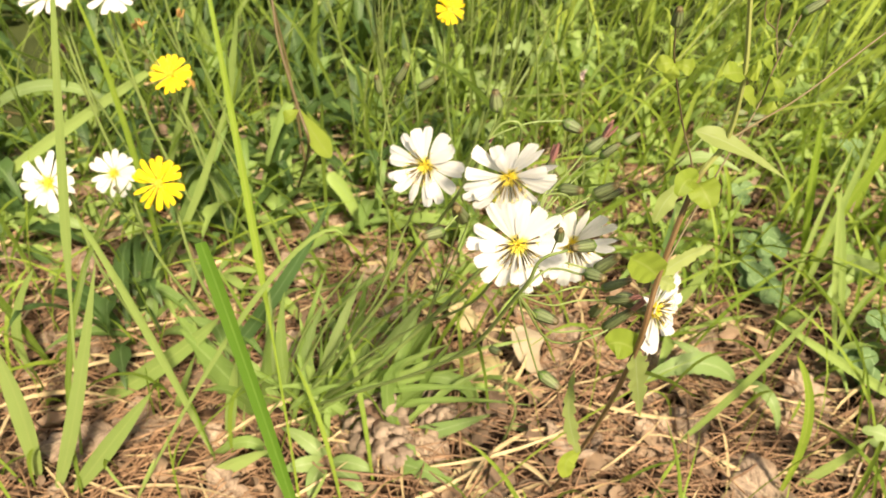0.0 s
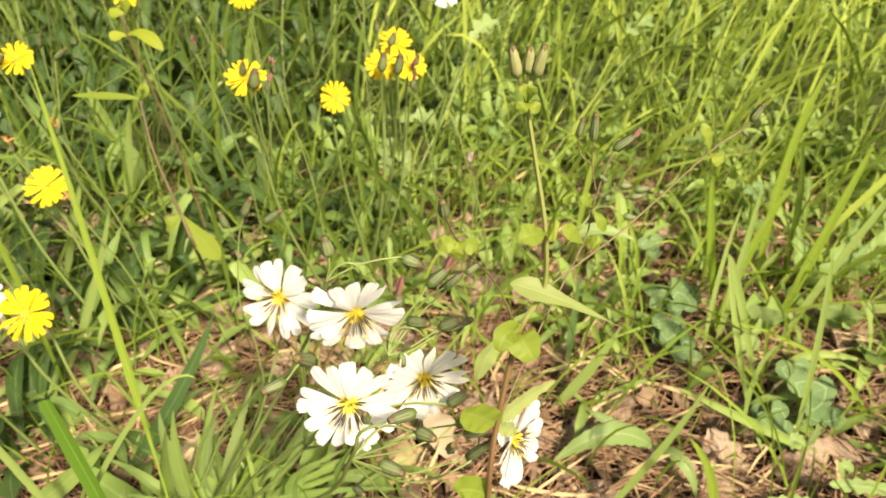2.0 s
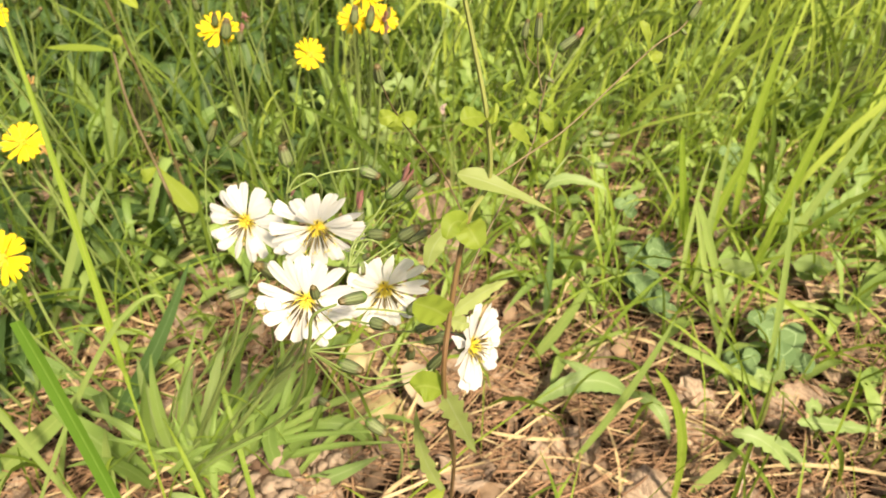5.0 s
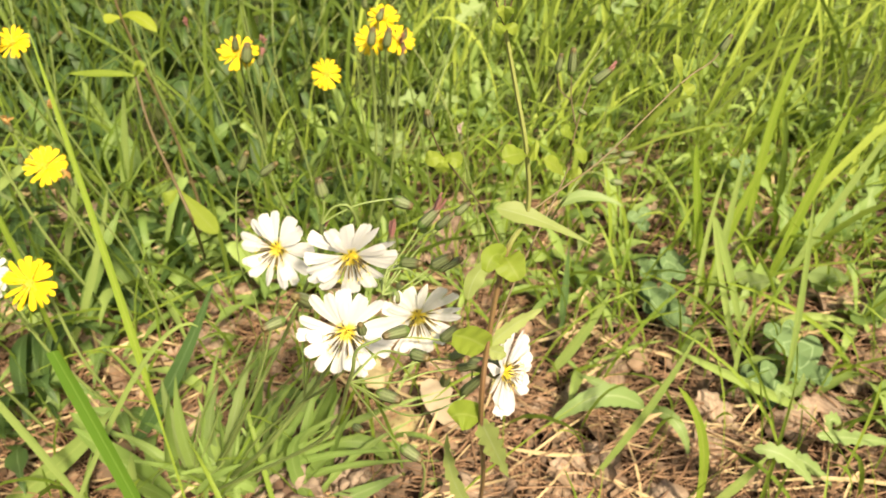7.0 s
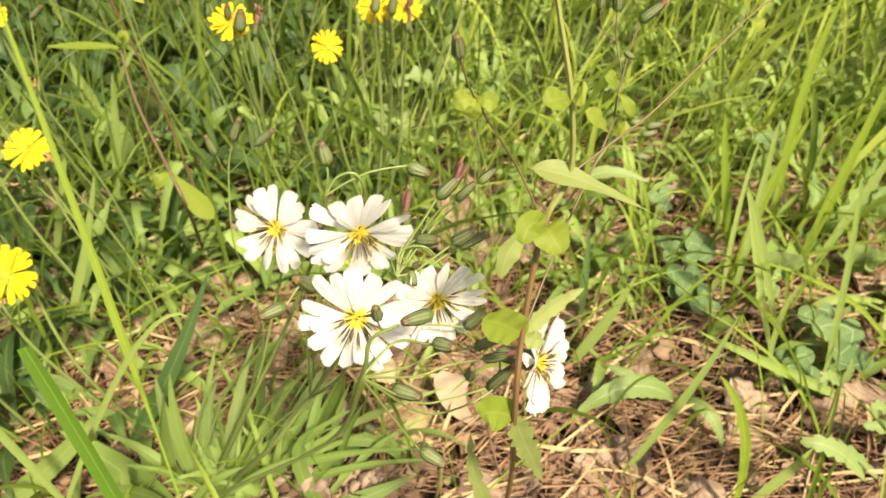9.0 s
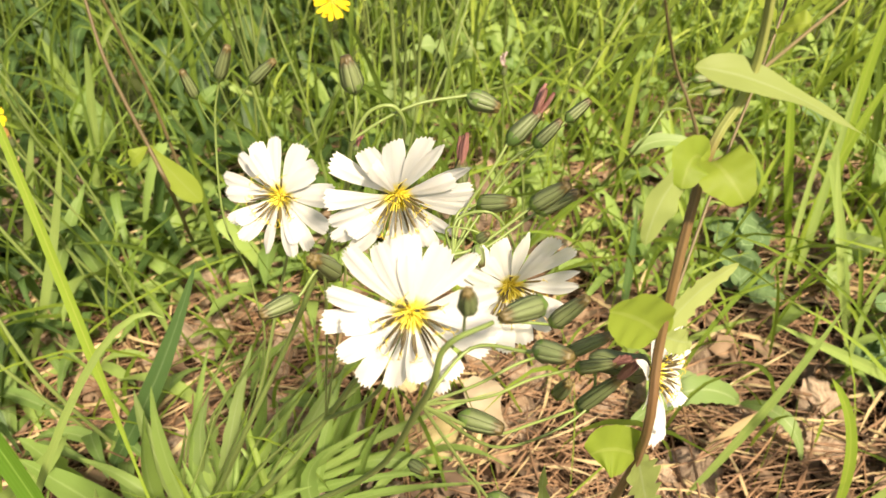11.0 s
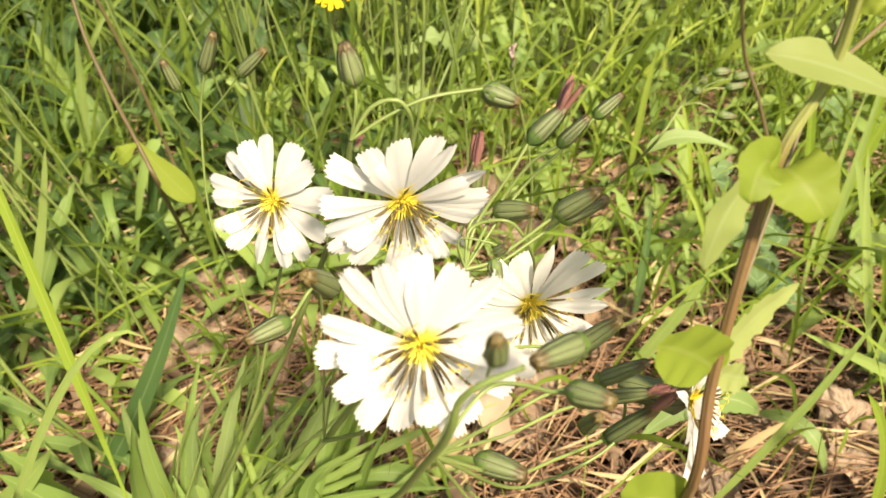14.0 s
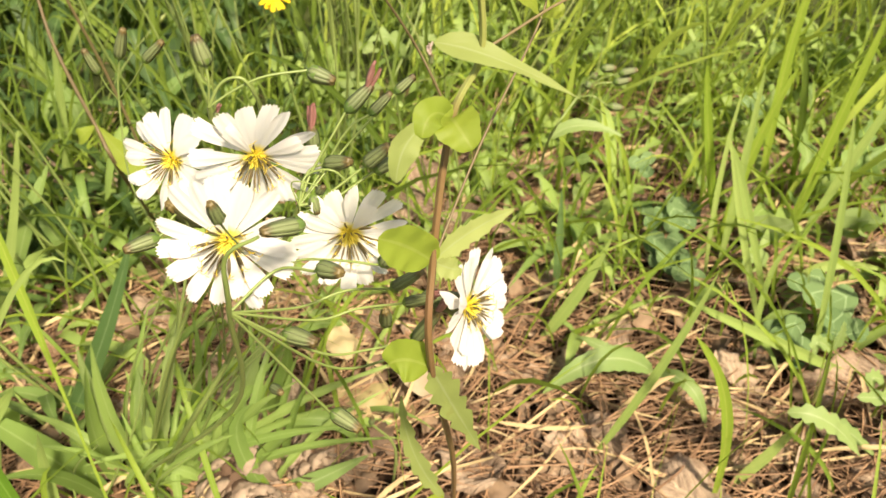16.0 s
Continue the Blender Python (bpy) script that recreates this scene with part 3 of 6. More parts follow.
def leaf_crumbs():
    rng = np.random.default_rng(43)
    sheet = Sheet()
    for x, y in inside(10500, -0.75, 1.0, -0.25, 0.6, rng):
        if rng.random() > strewn(x, y):
            continue
        size = rng.uniform(0.004, 0.013) if rng.random() < 0.65 else rng.uniform(0.010, 0.022)
        ang = rng.uniform(0, 2 * np.pi)
        way = np.array((math.cos(ang), math.sin(ang), 0)) * size
        z = ground_height(x, y) + rng.uniform(0.0, 0.007)
        a = np.array((x, y, z))
        b = a + way + (0, 0, rng.normal(0, 0.2) * size)
        c = (a + b) / 2 + (0, 0, rng.normal(0.05, 0.25) * size)
        shape = (round_shape, arrow_shape, lance_shape, cut_shape)[rng.integers(0, 4)]
        pts = leaf_grid(a, c, b, size * rng.uniform(0.35, 0.85), shape, (rng.normal(0, 0.5), rng.normal(0, 0.5), 1), 6, 5, rng.normal(0, 0.6))
        pts = pts + rng.normal(0, size * 0.055, pts.shape)
        sheet.grid(pts)
    return tagged(sheet.part("leaf_litter", M["dead_bits"]), "crumbled brown leaf and bark litter", "litter", kind="stuff")


fallen_needles()
dry_straws()
leaf_crumbs()


# ---- single things on the ground ----
def dead_leaf_mesh(seed, size, rag=0.014):
    rng = np.random.default_rng(seed)
    rows, cols = 13, 9
    v = np.linspace(0, 1, rows)
    half = 0.34 * size * (np.sin(np.pi * (0.04 + 0.94 * v) ** 0.9) ** 0.6) * (1 + 0.16 * np.sin(v * 31 + seed))
    s = np.linspace(-1, 1, cols)
    x = (v - 0.5)[:, None] * size + 0 * s[None]
    y = half[:, None] * s[None]
    z = 0.10 * size * s[None] ** 2 * np.sin(v * 5 + seed)[:, None] + 0.06 * size * np.sin(v * 9 + seed * 2)[:, None] + 0.03 * size * np.sin(s * 7 + seed)[None]
    pts = np.stack([x, y, z], -1) + rng.normal(0, size * rag, (rows, cols, 3))
    return Sheet().grid(pts).mesh("dead_leaf", M["dead"])


def dead_leaves():
    rng = np.random.default_rng(51)
    kinds = [dead_leaf_mesh(s, 0.04) for s in range(6)]
    for n, (x, y) in enumerate(inside(250, -0.25, 0.48, 0.15, 0.54, rng)):
        ob = new("dead_leaf", kinds[n % 6])
        size = rng.uniform(0.35, 0.95) if n % 4 else rng.uniform(0.85, 1.2)
        ob.matrix_basis = Matrix.LocRotScale((x, y, ground_height(x, y) + rng.uniform(0.003, 0.009)), Euler((rng.normal(0, 0.35), rng.normal(0, 0.35), rng.uniform(0, 6.3))), (size, size, size))
        tagged(ob, "curled dry brown leaf lying on pine needles", "leaf", "fallen leaves")


dead_leaves()


def flat_leaf(place, size, turn, mat, label):
    ob = new("fallen_leaf", dead_leaf_mesh(int(size * 1e4), size, 0.005))
    ob.data.materials[0] = M[mat]
    ob.matrix_basis = pose(*place, 4, -5, turn)
    tagged(ob, label, "leaf", "fallen leaves")


flat_leaf((0.1748, 0.2512, 0.0060), 0.036, 75, "dead", "broad flat brown leaf lying on the litter")
flat_leaf((0.1504, 0.2534, 0.0060), 0.028, 80, "dead", "pale crumpled brown leaf on the litter")
flat_leaf((0.0596, 0.2930, 0.0060), 0.046, 140, "dead_yellow", "half-withered green and tan leaf on the ground")
flat_leaf((0.0905, 0.4633, 0.0200), 0.060, 70, "dead", "large pale pinkish-brown dead leaf among weeds")
flat_leaf((0.0435, 0.3267, 0.0200), 0.026, 110, "dead_yellow", "small yellowed leaf among grass")
flat_leaf((0.0577, 0.2203, 0.0080), 0.036, 20, "dead_yellow", "yellow-green withered leaf on the litter")
flat_leaf((0.1228, 0.4346, 0.0100), 0.040, 20, "dead", "curled brown leaf lying among weeds")
flat_leaf((-0.1328, 0.2394, 0.0060), 0.03, 20, "dead", "dark brown dead leaf on pine needles")


# ---- pine cones ----
def cone_scale_mesh(seed):
    """A woody wedge that ends in a thick, rough, keeled diamond with an upturned rim."""
    rng = np.random.default_rng(seed)
    v = np.array((0, 0.25, 0.5, 0.68, 0.80, 0.88, 0.94, 0.98, 1.0))
    half = np.array((0.0026, 0.0034, 0.0044, 0.0058, 0.0070, 0.0066, 0.0050, 0.0028, 0.0002))
    thick = np.array((0.0007, 0.0008, 0.0010, 0.0014, 0.0020, 0.0022, 0.0018, 0.0011, 0.0002))
    ang = np.linspace(0, 2 * np.pi, 14, endpoint=False)
    ca, sa = np.cos(ang), np.sin(ang)
    ca, sa = np.sign(ca) * np.abs(ca) ** 1.5, np.sign(sa) * np.abs(sa) ** 1.7
    pts = np.zeros((9, 14, 3))
    pts[..., 0] = (v * 0.0125)[:, None]
    pts[..., 1] = half[:, None] * ca[None]
    pts[..., 2] = thick[:, None] * sa[None] + (0.0042 * v**2)[:, None] + 0.0016 * (v**2)[:, None] * np.abs(ca)[None]
    pts += rng.normal(0, 0.00032, pts.shape) * (v > 0.4)[:, None, None]
    return Sheet().grid(pts, loop=True, span=v).mesh("scale", M["cone"])


SCALES = [cone_scale_mesh(s) for s in range(4)]


def pine_cone(place, size, turn, tilt, label, seed):
    rng = np.random.default_rng(seed)
    cone = thing("pine_cone", place, label, "pine cone", "pine cones")
    cone.rotation_euler = (radians(90 + tilt), 0, radians(turn))
    v = np.linspace(0, 1, 9)
    Sheet().tube(np.stack([0 * v, 0 * v, (v - 0.5) * size * 0.8], -1), 0.16 * size * np.sin(np.pi * (0.08 + 0.84 * v)), 10).part("core", M["cone"], cone)
    for i in range(44):
        k = i / 43
        z = (k - 0.5) * size * 0.9
        r = 0.15 * size * math.sin(math.pi * (0.12 + 0.76 * k))
        ang = i * 2.39996
        open_up = -0.25 + 1.15 * k + rng.normal(0, 0.2)
        s = 0.88 * size / 0.042 * (0.85 + 0.55 * math.sin(math.pi * (0.1 + 0.75 * k)))
        ob = new("scale", SCALES[i % 4])
        ob.parent = cone
        ob.matrix_basis = Matrix.Translation((r * math.cos(ang), r * math.sin(ang), z)) @ Matrix.Rotation(ang, 4, "Z") @ Matrix.Rotation(-open_up, 4, "Y") @ Matrix.Rotation(rng.normal(0, 0.4), 4, "X") @ Matrix.Scale(s * rng.uniform(0.7, 1.1), 4)


pine_cone((-0.0010, 0.2440, 0.0150), 0.039, 35, 25, "open grey-brown pine cone lying in the litter", 1)
pine_cone((0.0263, 0.2607, 0.0100), 0.024, 75, 10, "small weathered pine cone half hidden by leaves", 2)


def fallen_nut(place, size):
    """A small round nut with a pale scar and a short point."""
    v = np.linspace(0, 1, 11)
    ring = np.sin(np.pi * np.clip(v, 0.02, 0.985)) ** 0.85
    line = np.stack([0 * v, 0 * v, size * (0.5 - 0.5 * np.cos(np.pi * v) - 0.5)], -1)
    line[-1, 2] += 0.08 * size
    p = thing("fallen_nut", place, "small round dark brown nut lying in the litter", "nut")
    shell = Sheet().tube(line, 0.5 * size * ring, 18, 0.012, 5).part("shell", M["nut"], p)
    scar = Sheet().tube(line[:3] * (1, 1, 1.02), 0.5 * size * np.array((0.04, 0.3, 0.45)), 18).part("scar", M["cone"], p, "paler rough scar")
    for ob in (shell, scar):
        ob.rotation_euler = (radians(64), 0.3, 0.5)


fallen_nut((0.2990, 0.2440, 0.0065), 0.0095)


# ---- flowers ----
def turned(normal, spin=0.0):
    """A turn whose z axis is normal."""
    return Vector(normal).normalized().to_track_quat("Z", "Y").to_matrix().to_4x4() @ Matrix.Rotation(spin, 4, "Z")


PETALS = {}


def petal_mesh(white, radius, droop, seed):
    key = (white, radius, droop, seed)
    if key not in PETALS:
        rng = np.random.default_rng(100 + seed)
        rows, cols = 8, 11
        v, s = np.linspace(0, 1, rows), np.linspace(-1, 1, cols)
        wide = radius * (0.275 if white else 0.225) * (0.9 + 0.08 * seed % 0.25)
        half = 0.5 * wide * (0.22 + 0.78 * smooth(0.0, 0.75, v)) * (1 - 0.16 * np.clip((v - 0.8) / 0.2, 0, 1))
        length = radius * rng.uniform(0.94, 1.03)
        x = np.repeat((0.07 * radius + v * (length - 0.07 * radius))[:, None], cols, 1)
        x[-1] -= length * 0.032 * (np.arange(cols) % 2) * rng.uniform(0.5, 1.5, cols)
        x[-1] -= length * 0.05 * s**2
        x[-2] -= length * 0.015 * s**2
        y = half[:, None] * s[None] + radius * 0.05 * rng.normal() * (v**2)[:, None]
        z = radius * (0.13 * v - droop * v**2)[:, None] + radius * 0.014 * (np.cos(s * 2 * np.pi) * 0.5 - s**2)[None] * v[:, None]
        z = z + radius * 0.05 * rng.normal() * (v**3)[:, None] * s[None]
        PETALS[key] = Sheet().grid(np.stack([x, y, z], -1)).mesh("petal", M["petal_white" if white else "petal_yellow"])
    return PETALS[key]


def flower_head(plant, centre, normal, radius, white=True, droop=0.12, count=19, seed=0, hang=0.35, cup=0.04, dark=True, reach=1.0):
    rng = np.random.default_rng(300 + seed)
    pos = np.array(centre) - np.array(plant.location)
    v = np.linspace(0, 1, 9)
    k = radius / 0.013
    line = np.stack([0 * v, 0 * v, (-0.0105 + 0.0105 * v) * k], -1)
    head = Sheet().tube(line, np.array((0.0006, 0.0017, 0.0021, 0.0021, 0.0021, 0.0022, 0.0024, 0.0026, 0.0012)) * k, 16, 0.06).part("flower_head", M["bud"], plant)
    head.matrix_basis = Matrix.Translation(pos) @ turned(normal, rng.uniform(0, 6))
    down = np.array(head.matrix_basis.to_3x3().inverted() @ Vector((0, 0, -1)))
    for i in range(count):
        inner = i >= int(count * 0.8)
        n = int(count * 0.8) if not inner else count - int(count * 0.8)
        ang = 2 * math.pi * (i + (0.5 if inner else 0)) / n + rng.normal(0, 0.06)
        ob = new("petal", petal_mesh(white, radius, droop, int(rng.integers(0, 4))))
        ob.parent = head
        lift = (0.16 if inner else 0.0) + rng.normal(0, 0.05) + cup
        size = (0.86 if inner else 1.0) * rng.uniform(0.94, 1.04)
        ob.matrix_basis = Matrix.Translation((0, 0, 0.0004 * (1 + inner))) @ Matrix.Rotation(ang, 4, "Z") @ Matrix.Rotation(-lift, 4, "Y") @ Matrix.Rotation(rng.normal(0, 0.10), 4, "X") @ Matrix.Scale(size, 4)
    disc, tubes, tips = Sheet(), Sheet(), Sheet()
    for i in range(56):
        ang, tilt = i * 2.39996, 0.1 + 1.15 * (i / 56) ** 0.6
        way = np.array((math.cos(ang) * math.sin(tilt), math.sin(ang) * math.sin(tilt), math.cos(tilt)))
        a = way * 0.0004 * k
        disc.tube(np.array([a, a + way * 0.0010 * k, a + way * 0.0020 * k * rng.uniform(0.8, 1.15)]), np.array((0.0004, 0.0003, 0.0001)) * k, 5)
    florets = (22 if dark else 14) if white else 12
    for i in range(florets):
        ang = 2 * math.pi * i / florets + rng.normal(0, 0.07)
        tilt = (0.58, 0.90, 0.74)[i % 3] + rng.normal(0, 0.06)
        way = np.array((math.cos(ang) * math.sin(tilt), math.sin(ang) * math.sin(tilt), math.cos(tilt)))
        a = way * 0.0012 * k
        size = reach * rng.uniform(0.0027, 0.0040) * k * (1.0 if white and dark else 0.6)
        way = unit(way + down * hang * rng.uniform(0.7, 1.2))
        foot = a + way * rng.uniform(0.0014, 0.0022) * k
        disc.tube(np.array([a, (a + foot) / 2, foot]), np.array((0.00016, 0.00015, 0.00014)) * k, 5)
        b = foot + way * size
        tubes.tube(bezier(foot, (foot + b) / 2 + rng.normal(0, 0.00022, 3) * k, b, 5), np.array((0.00013, 0.0002, 0.00022, 0.0002, 0.00012)) * k, 5)
        curl = unit(np.cross(way, rng.normal(0, 1, 3)))
        for sgn in (1, -1):
            tips.tube(bezier(b, b + way * 0.0012 * k, b + way * 0.0008 * k + sgn * curl * 0.0009 * k, 5), np.full(5, 0.00006 * k), 4)
    disc.part("disc", M["floret_base"], head, "bright yellow centre")
    tubes.part("anther_tuft", M["stamen" if white and dark else "floret_base"], head, "dark brown anther tubes" if white and dark else "yellow anther tubes")
    tips.part("stigma_tuft", M["pollen" if white else "floret_base"], head, "curled yellow stigmas")
    return head


def bud(plant, base, tip, radius, tuft=None, mat="bud"):
    """A ribbed closed bud; tuft: the end of its withered florets."""
    o = np.array(plant.location)
    v = np.linspace(0, 1, 12)
    tip = np.array(base) + 0.9 * (np.array(tip) - np.array(base))
    line = np.array(base) + v[:, None] * (tip - np.array(base))
    prof = np.array((0.32, 0.72, 0.93, 1.0, 1.0, 0.98, 0.95, 0.90, 0.85, 0.78, 0.68, 0.46))
    radius = 0.90 * radius
    ob = Sheet().tube(line - o, prof * radius, 24, 0.07).part("bud", M[mat], plant)
    way = unit(np.array(tip) - np.array(base))
    rng = np.random.default_rng(int(abs(base[0]) * 1e5))
    foot = np.array(base) - o
    Sheet().tube(foot + way * radius * np.array((-0.15, 0.2, 0.6, 1.1))[:, None], radius * np.array((0.2, 0.62, 0.93, 1.06)), 14, 0.12, 5).part("calyx", M["broad"], ob)
    lip = np.array(tip) - o + way * radius * np.array((-0.55, -0.1, 0.3, 0.22, -0.1))[:, None]
    Sheet().tube(lip, radius * np.array((0.66, 0.58, 0.44, 0.28, 0.08)), 24, 0.16, 6).part("bud_mouth", M["stamen"], ob, "browned ragged mouth of bract tips")
    if tuft is not None:
        s = Sheet()
        for i in range(9):
            j = rng.normal(0, radius * 0.28, 3)
            a = np.array(tip) - o + j * 0.5 - way * radius * 0.5
            b = np.array(tip) - o + 0.72 * (np.array(tuft) - np.array(tip)) + j + rng.normal(0, radius * 0.2, 3)
            s.tube(bezier(a, (a + b) / 2 + rng.normal(0, radius * 0.25, 3), b, 5), np.array((0.3, 0.26, 0.3, 0.28, 0.2)) * radius, 5)
        tagged(s.part("withered_tuft", M["pink"], ob, "withered crimson-brown floret tuft"), kind="stuff")
    return ob


def white_wildflower():
    base = (-0.0492, 0.2620, -0.0020)
    p = thing("white_wildflower", base, "white-flowered meadow plant with thin branching stems and many buds", "wildflower", "wildflowers")
    w_front, w_left, w_nod = (0.0519, 0.1601, 0.2262), (0.0236, 0.2225, 0.2056), (0.0507, 0.2008, 0.2190)
    w_right, w_low = (0.0712, 0.1858, 0.2059), (0.0968, 0.1720, 0.1930)
    n_front, n_left, n_nod = (-0.05, -0.94, 0.33), (-0.30, -0.84, 0.40), (0.12, -0.98, -0.06)
    n_right, n_low = (0.15, -0.97, 0.10), (0.80, -0.56, 0.20)
    flower_head(p, w_front, n_front, 0.0137, droop=0.10, count=19, seed=1, hang=0.28, cup=0.12)
    flower_head(p, w_left, n_left, 0.0148, droop=0.12, count=19, seed=2, hang=0.25, cup=0.12)
    flower_head(p, w_nod, n_nod, 0.0156, droop=0.12, count=20, seed=3, hang=0.32, cup=0.16)
    flower_head(p, w_right, n_right, 0.0144, droop=0.10, count=20, seed=4, hang=0.32, cup=0.16)
    flower_head(p, w_low, n_low, 0.0150, droop=0.06, count=21, seed=5, hang=0.1, cup=0.14, reach=0.6)

    def back(centre, normal, far=0.0105):
        return tuple(np.array(centre) - unit(normal) * far)

    def st(points, r0=0.0009, r1=0.0006):
        stem_part(p, "stem", points, 0.46 * r0, 0.50 * r1, M["stem"])

    def stub(v):
        return tuple(np.array(base) + np.array(v))

    fork = (0.0605, 0.1890, 0.2120)
    low_fork = (0.0523, 0.1478, 0.2196)
    joint = (0.0432, 0.1991, 0.2330)
    left_fork = (0.0254, 0.2086, 0.1392)
    # main stems rising from the rosette
    st([stub((0.002, 0, 0)), (-0.0182, 0.2150, 0.0756), (0.0357, 0.1768, 0.1565), low_fork, (0.0557, 0.1435, 0.2357), (0.0618, 0.1434, 0.2398)], 0.0019, 0.0006)
    st([stub((0.004, 0.004, 0)), (0.0018, 0.2165, 0.0984), left_fork, (0.0498, 0.1983, 0.1879), fork], 0.0024, 0.0011)
    st([stub((-0.003, 0.003, 0)), (-0.0045, 0.2249, 0.1135), (0.0175, 0.2219, 0.1582), (0.0381, 0.2097, 0.2098), joint], 0.0022, 0.0009)
    st([left_fork, (0.0437, 0.1781, 0.1868), back(w_front, n_front)], 0.0013)
    st([stub((-0.004, -0.002, 0)), (-0.0030, 0.2302, 0.1137), (0.0149, 0.2359, 0.1641), back(w_left, n_left)], 0.0018)
    st([joint, (0.0468, 0.1998, 0.2380), (0.0510, 0.1998, 0.2392), (0.0530, 0.2004, 0.2360), (0.0528, 0.2050, 0.2285), back(w_nod, n_nod)], 0.0008, 0.0008)
    st([joint, (0.0447, 0.1984, 0.2389), (0.0449, 0.1991, 0.2426)], 0.0006)
    st([joint, (0.0496, 0.2002, 0.2363), (0.0563, 0.2013, 0.2384), (0.0653, 0.2034, 0.2382)], 0.0006)
    st([fork, (0.0631, 0.1961, 0.2156), (0.0695, 0.1987, 0.2246), (0.0728, 0.2010, 0.2290)], 0.0007)
    st([fork, (0.0665, 0.1983, 0.2164), (0.0727, 0.2006, 0.2243), (0.0779, 0.2017, 0.2273)], 0.0007)
    st([fork, (0.0707, 0.1995, 0.2191), (0.0792, 0.2015, 0.2272), (0.0846, 0.2030, 0.2318)], 0.0006)
    st([fork, (0.0603, 0.1988, 0.2095), (0.0635, 0.2043, 0.2176)], 0.0007)
    st([fork, (0.0623, 0.1973, 0.2153), (0.0666, 0.1973, 0.2176)], 0.0006)
    st([fork, (0.0656, 0.1897, 0.2131), (0.0761, 0.1925, 0.2193)], 0.0008)
    st([fork, (0.0659, 0.1913, 0.2103), (0.0780, 0.1958, 0.2155)], 0.0007)
    st([fork, (0.0621, 0.1951, 0.2158), (0.0686, 0.1947, 0.2172), (0.0727, 0.1953, 0.2104), (0.0745, 0.1990, 0.2011), back(w_right, n_right)], 0.0007)
    st([fork, (0.0596, 0.1900, 0.2178), (0.0643, 0.1886, 0.2180), (0.0660, 0.1883, 0.2170)], 0.0004, 0.0004)
    st([fork, (0.0618, 0.1837, 0.2138), (0.0647, 0.1838, 0.2153)], 0.0004, 0.0004)
    st([left_fork, (0.0360, 0.1851, 0.2115), (0.0317, 0.1782, 0.2140)], 0.0006)
    st([left_fork, (0.0389, 0.1923, 0.2053), (0.0373, 0.1908, 0.2082)], 0.0006)
    st([low_fork, (0.0600, 0.1660, 0.2144), (0.0676, 0.1745, 0.2075), (0.0784, 0.1783, 0.2016)], 0.0006)
    st([low_fork, (0.0603, 0.1553, 0.2223), (0.0677, 0.1518, 0.2245), (0.0692, 0.1509, 0.2255)], 0.0006)
    st([low_fork, (0.0620, 0.1607, 0.2073), (0.0710, 0.1663, 0.2057), (0.0803, 0.1726, 0.1994)], 0.0006)
    st([low_fork, (0.0643, 0.1629, 0.2010), (0.0729, 0.1682, 0.1983), (0.0830, 0.1738, 0.1934)], 0.0006)
    st([low_fork, (0.0643, 0.1607, 0.1931), (0.0740, 0.1683, 0.1847), (0.0845, 0.1739, 0.1809)], 0.0007)
    st([low_fork, (0.0671, 0.1639, 0.1839), (0.0850, 0.1718, 0.1822), back(w_low, n_low)], 0.0007)
    st([(0.0582, 0.1438, 0.2384), (0.0580, 0.1398, 0.2448), (0.0582, 0.1378, 0.2483)], 0.0004, 0.0004)
    st([low_fork, (0.0580, 0.1554, 0.1940), (0.0641, 0.1608, 0.1714)], 0.0006)
    # thin side stem with three upright buds
    st([stub((-0.004, 0.006, 0)), (0.0023, 0.2343, 0.1294), (0.0095, 0.2296, 0.1706), (0.0062, 0.2322, 0.1925), (0.0083, 0.2385, 0.2159), (0.0118, 0.2392, 0.2275)], 0.0008, 0.0005)
    st([(0.0082, 0.2385, 0.2156), (0.0071, 0.2370, 0.2205), (0.0066, 0.2364, 0.2248)], 0.0004, 0.0004)
    st([(0.0083, 0.2385, 0.2159), (0.0158, 0.2356, 0.2238), (0.0197, 0.2344, 0.2286)], 0.0004, 0.0004)
    for dx, dy, tip in ((0.012, 0.004, (0.0204, 0.2433, 0.1233)), (0.006, -0.006, (0.0315, 0.2322, 0.1220)), (-0.006, 0.008, (0.0029, 0.2506, 0.1296)), (0.016, 0.0, (0.0419, 0.2385, 0.1259)), (-0.012, 0.004, (-0.0084, 0.2552, 0.1264))):
        st([stub((dx, dy, 0)), tuple((np.array(stub((dx, dy, 0))) + np.array(tip)) / 2 + (-0.004, 0, 0.008)), tip], 0.0016, 0.0009)
    # buds
    bud(p, (0.0450, 0.1991, 0.2426), (0.0440, 0.1994, 0.2495), 0.0021)
    bud(p, (0.0653, 0.2034, 0.2380), (0.0712, 0.2018, 0.2359), 0.0021)
    bud(p, (0.0780, 0.2016, 0.2272), (0.0837, 0.2033, 0.2319), 0.0014)
    bud(p, (0.0842, 0.2029, 0.2316), (0.0891, 0.2041, 0.2353), 0.0013)
    bud(p, (0.0667, 0.1983, 0.2168), (0.0734, 0.1931, 0.2204), 0.0020)
    bud(p, (0.0762, 0.1925, 0.2195), (0.0827, 0.1895, 0.2265), 0.0019)
    bud(p, (0.0780, 0.1958, 0.2156), (0.0865, 0.1953, 0.2203), 0.0017)
    bud(p, (0.0654, 0.1881, 0.2159), (0.0672, 0.1864, 0.2188), 0.0011)
    bud(p, (0.0645, 0.1842, 0.2179), (0.0654, 0.1824, 0.2141), 0.0013)
    bud(p, (0.0318, 0.1783, 0.2139), (0.0254, 0.1736, 0.2147), 0.0018)
    bud(p, (0.0374, 0.1908, 0.2081), (0.0349, 0.1801, 0.2216), 0.0024)
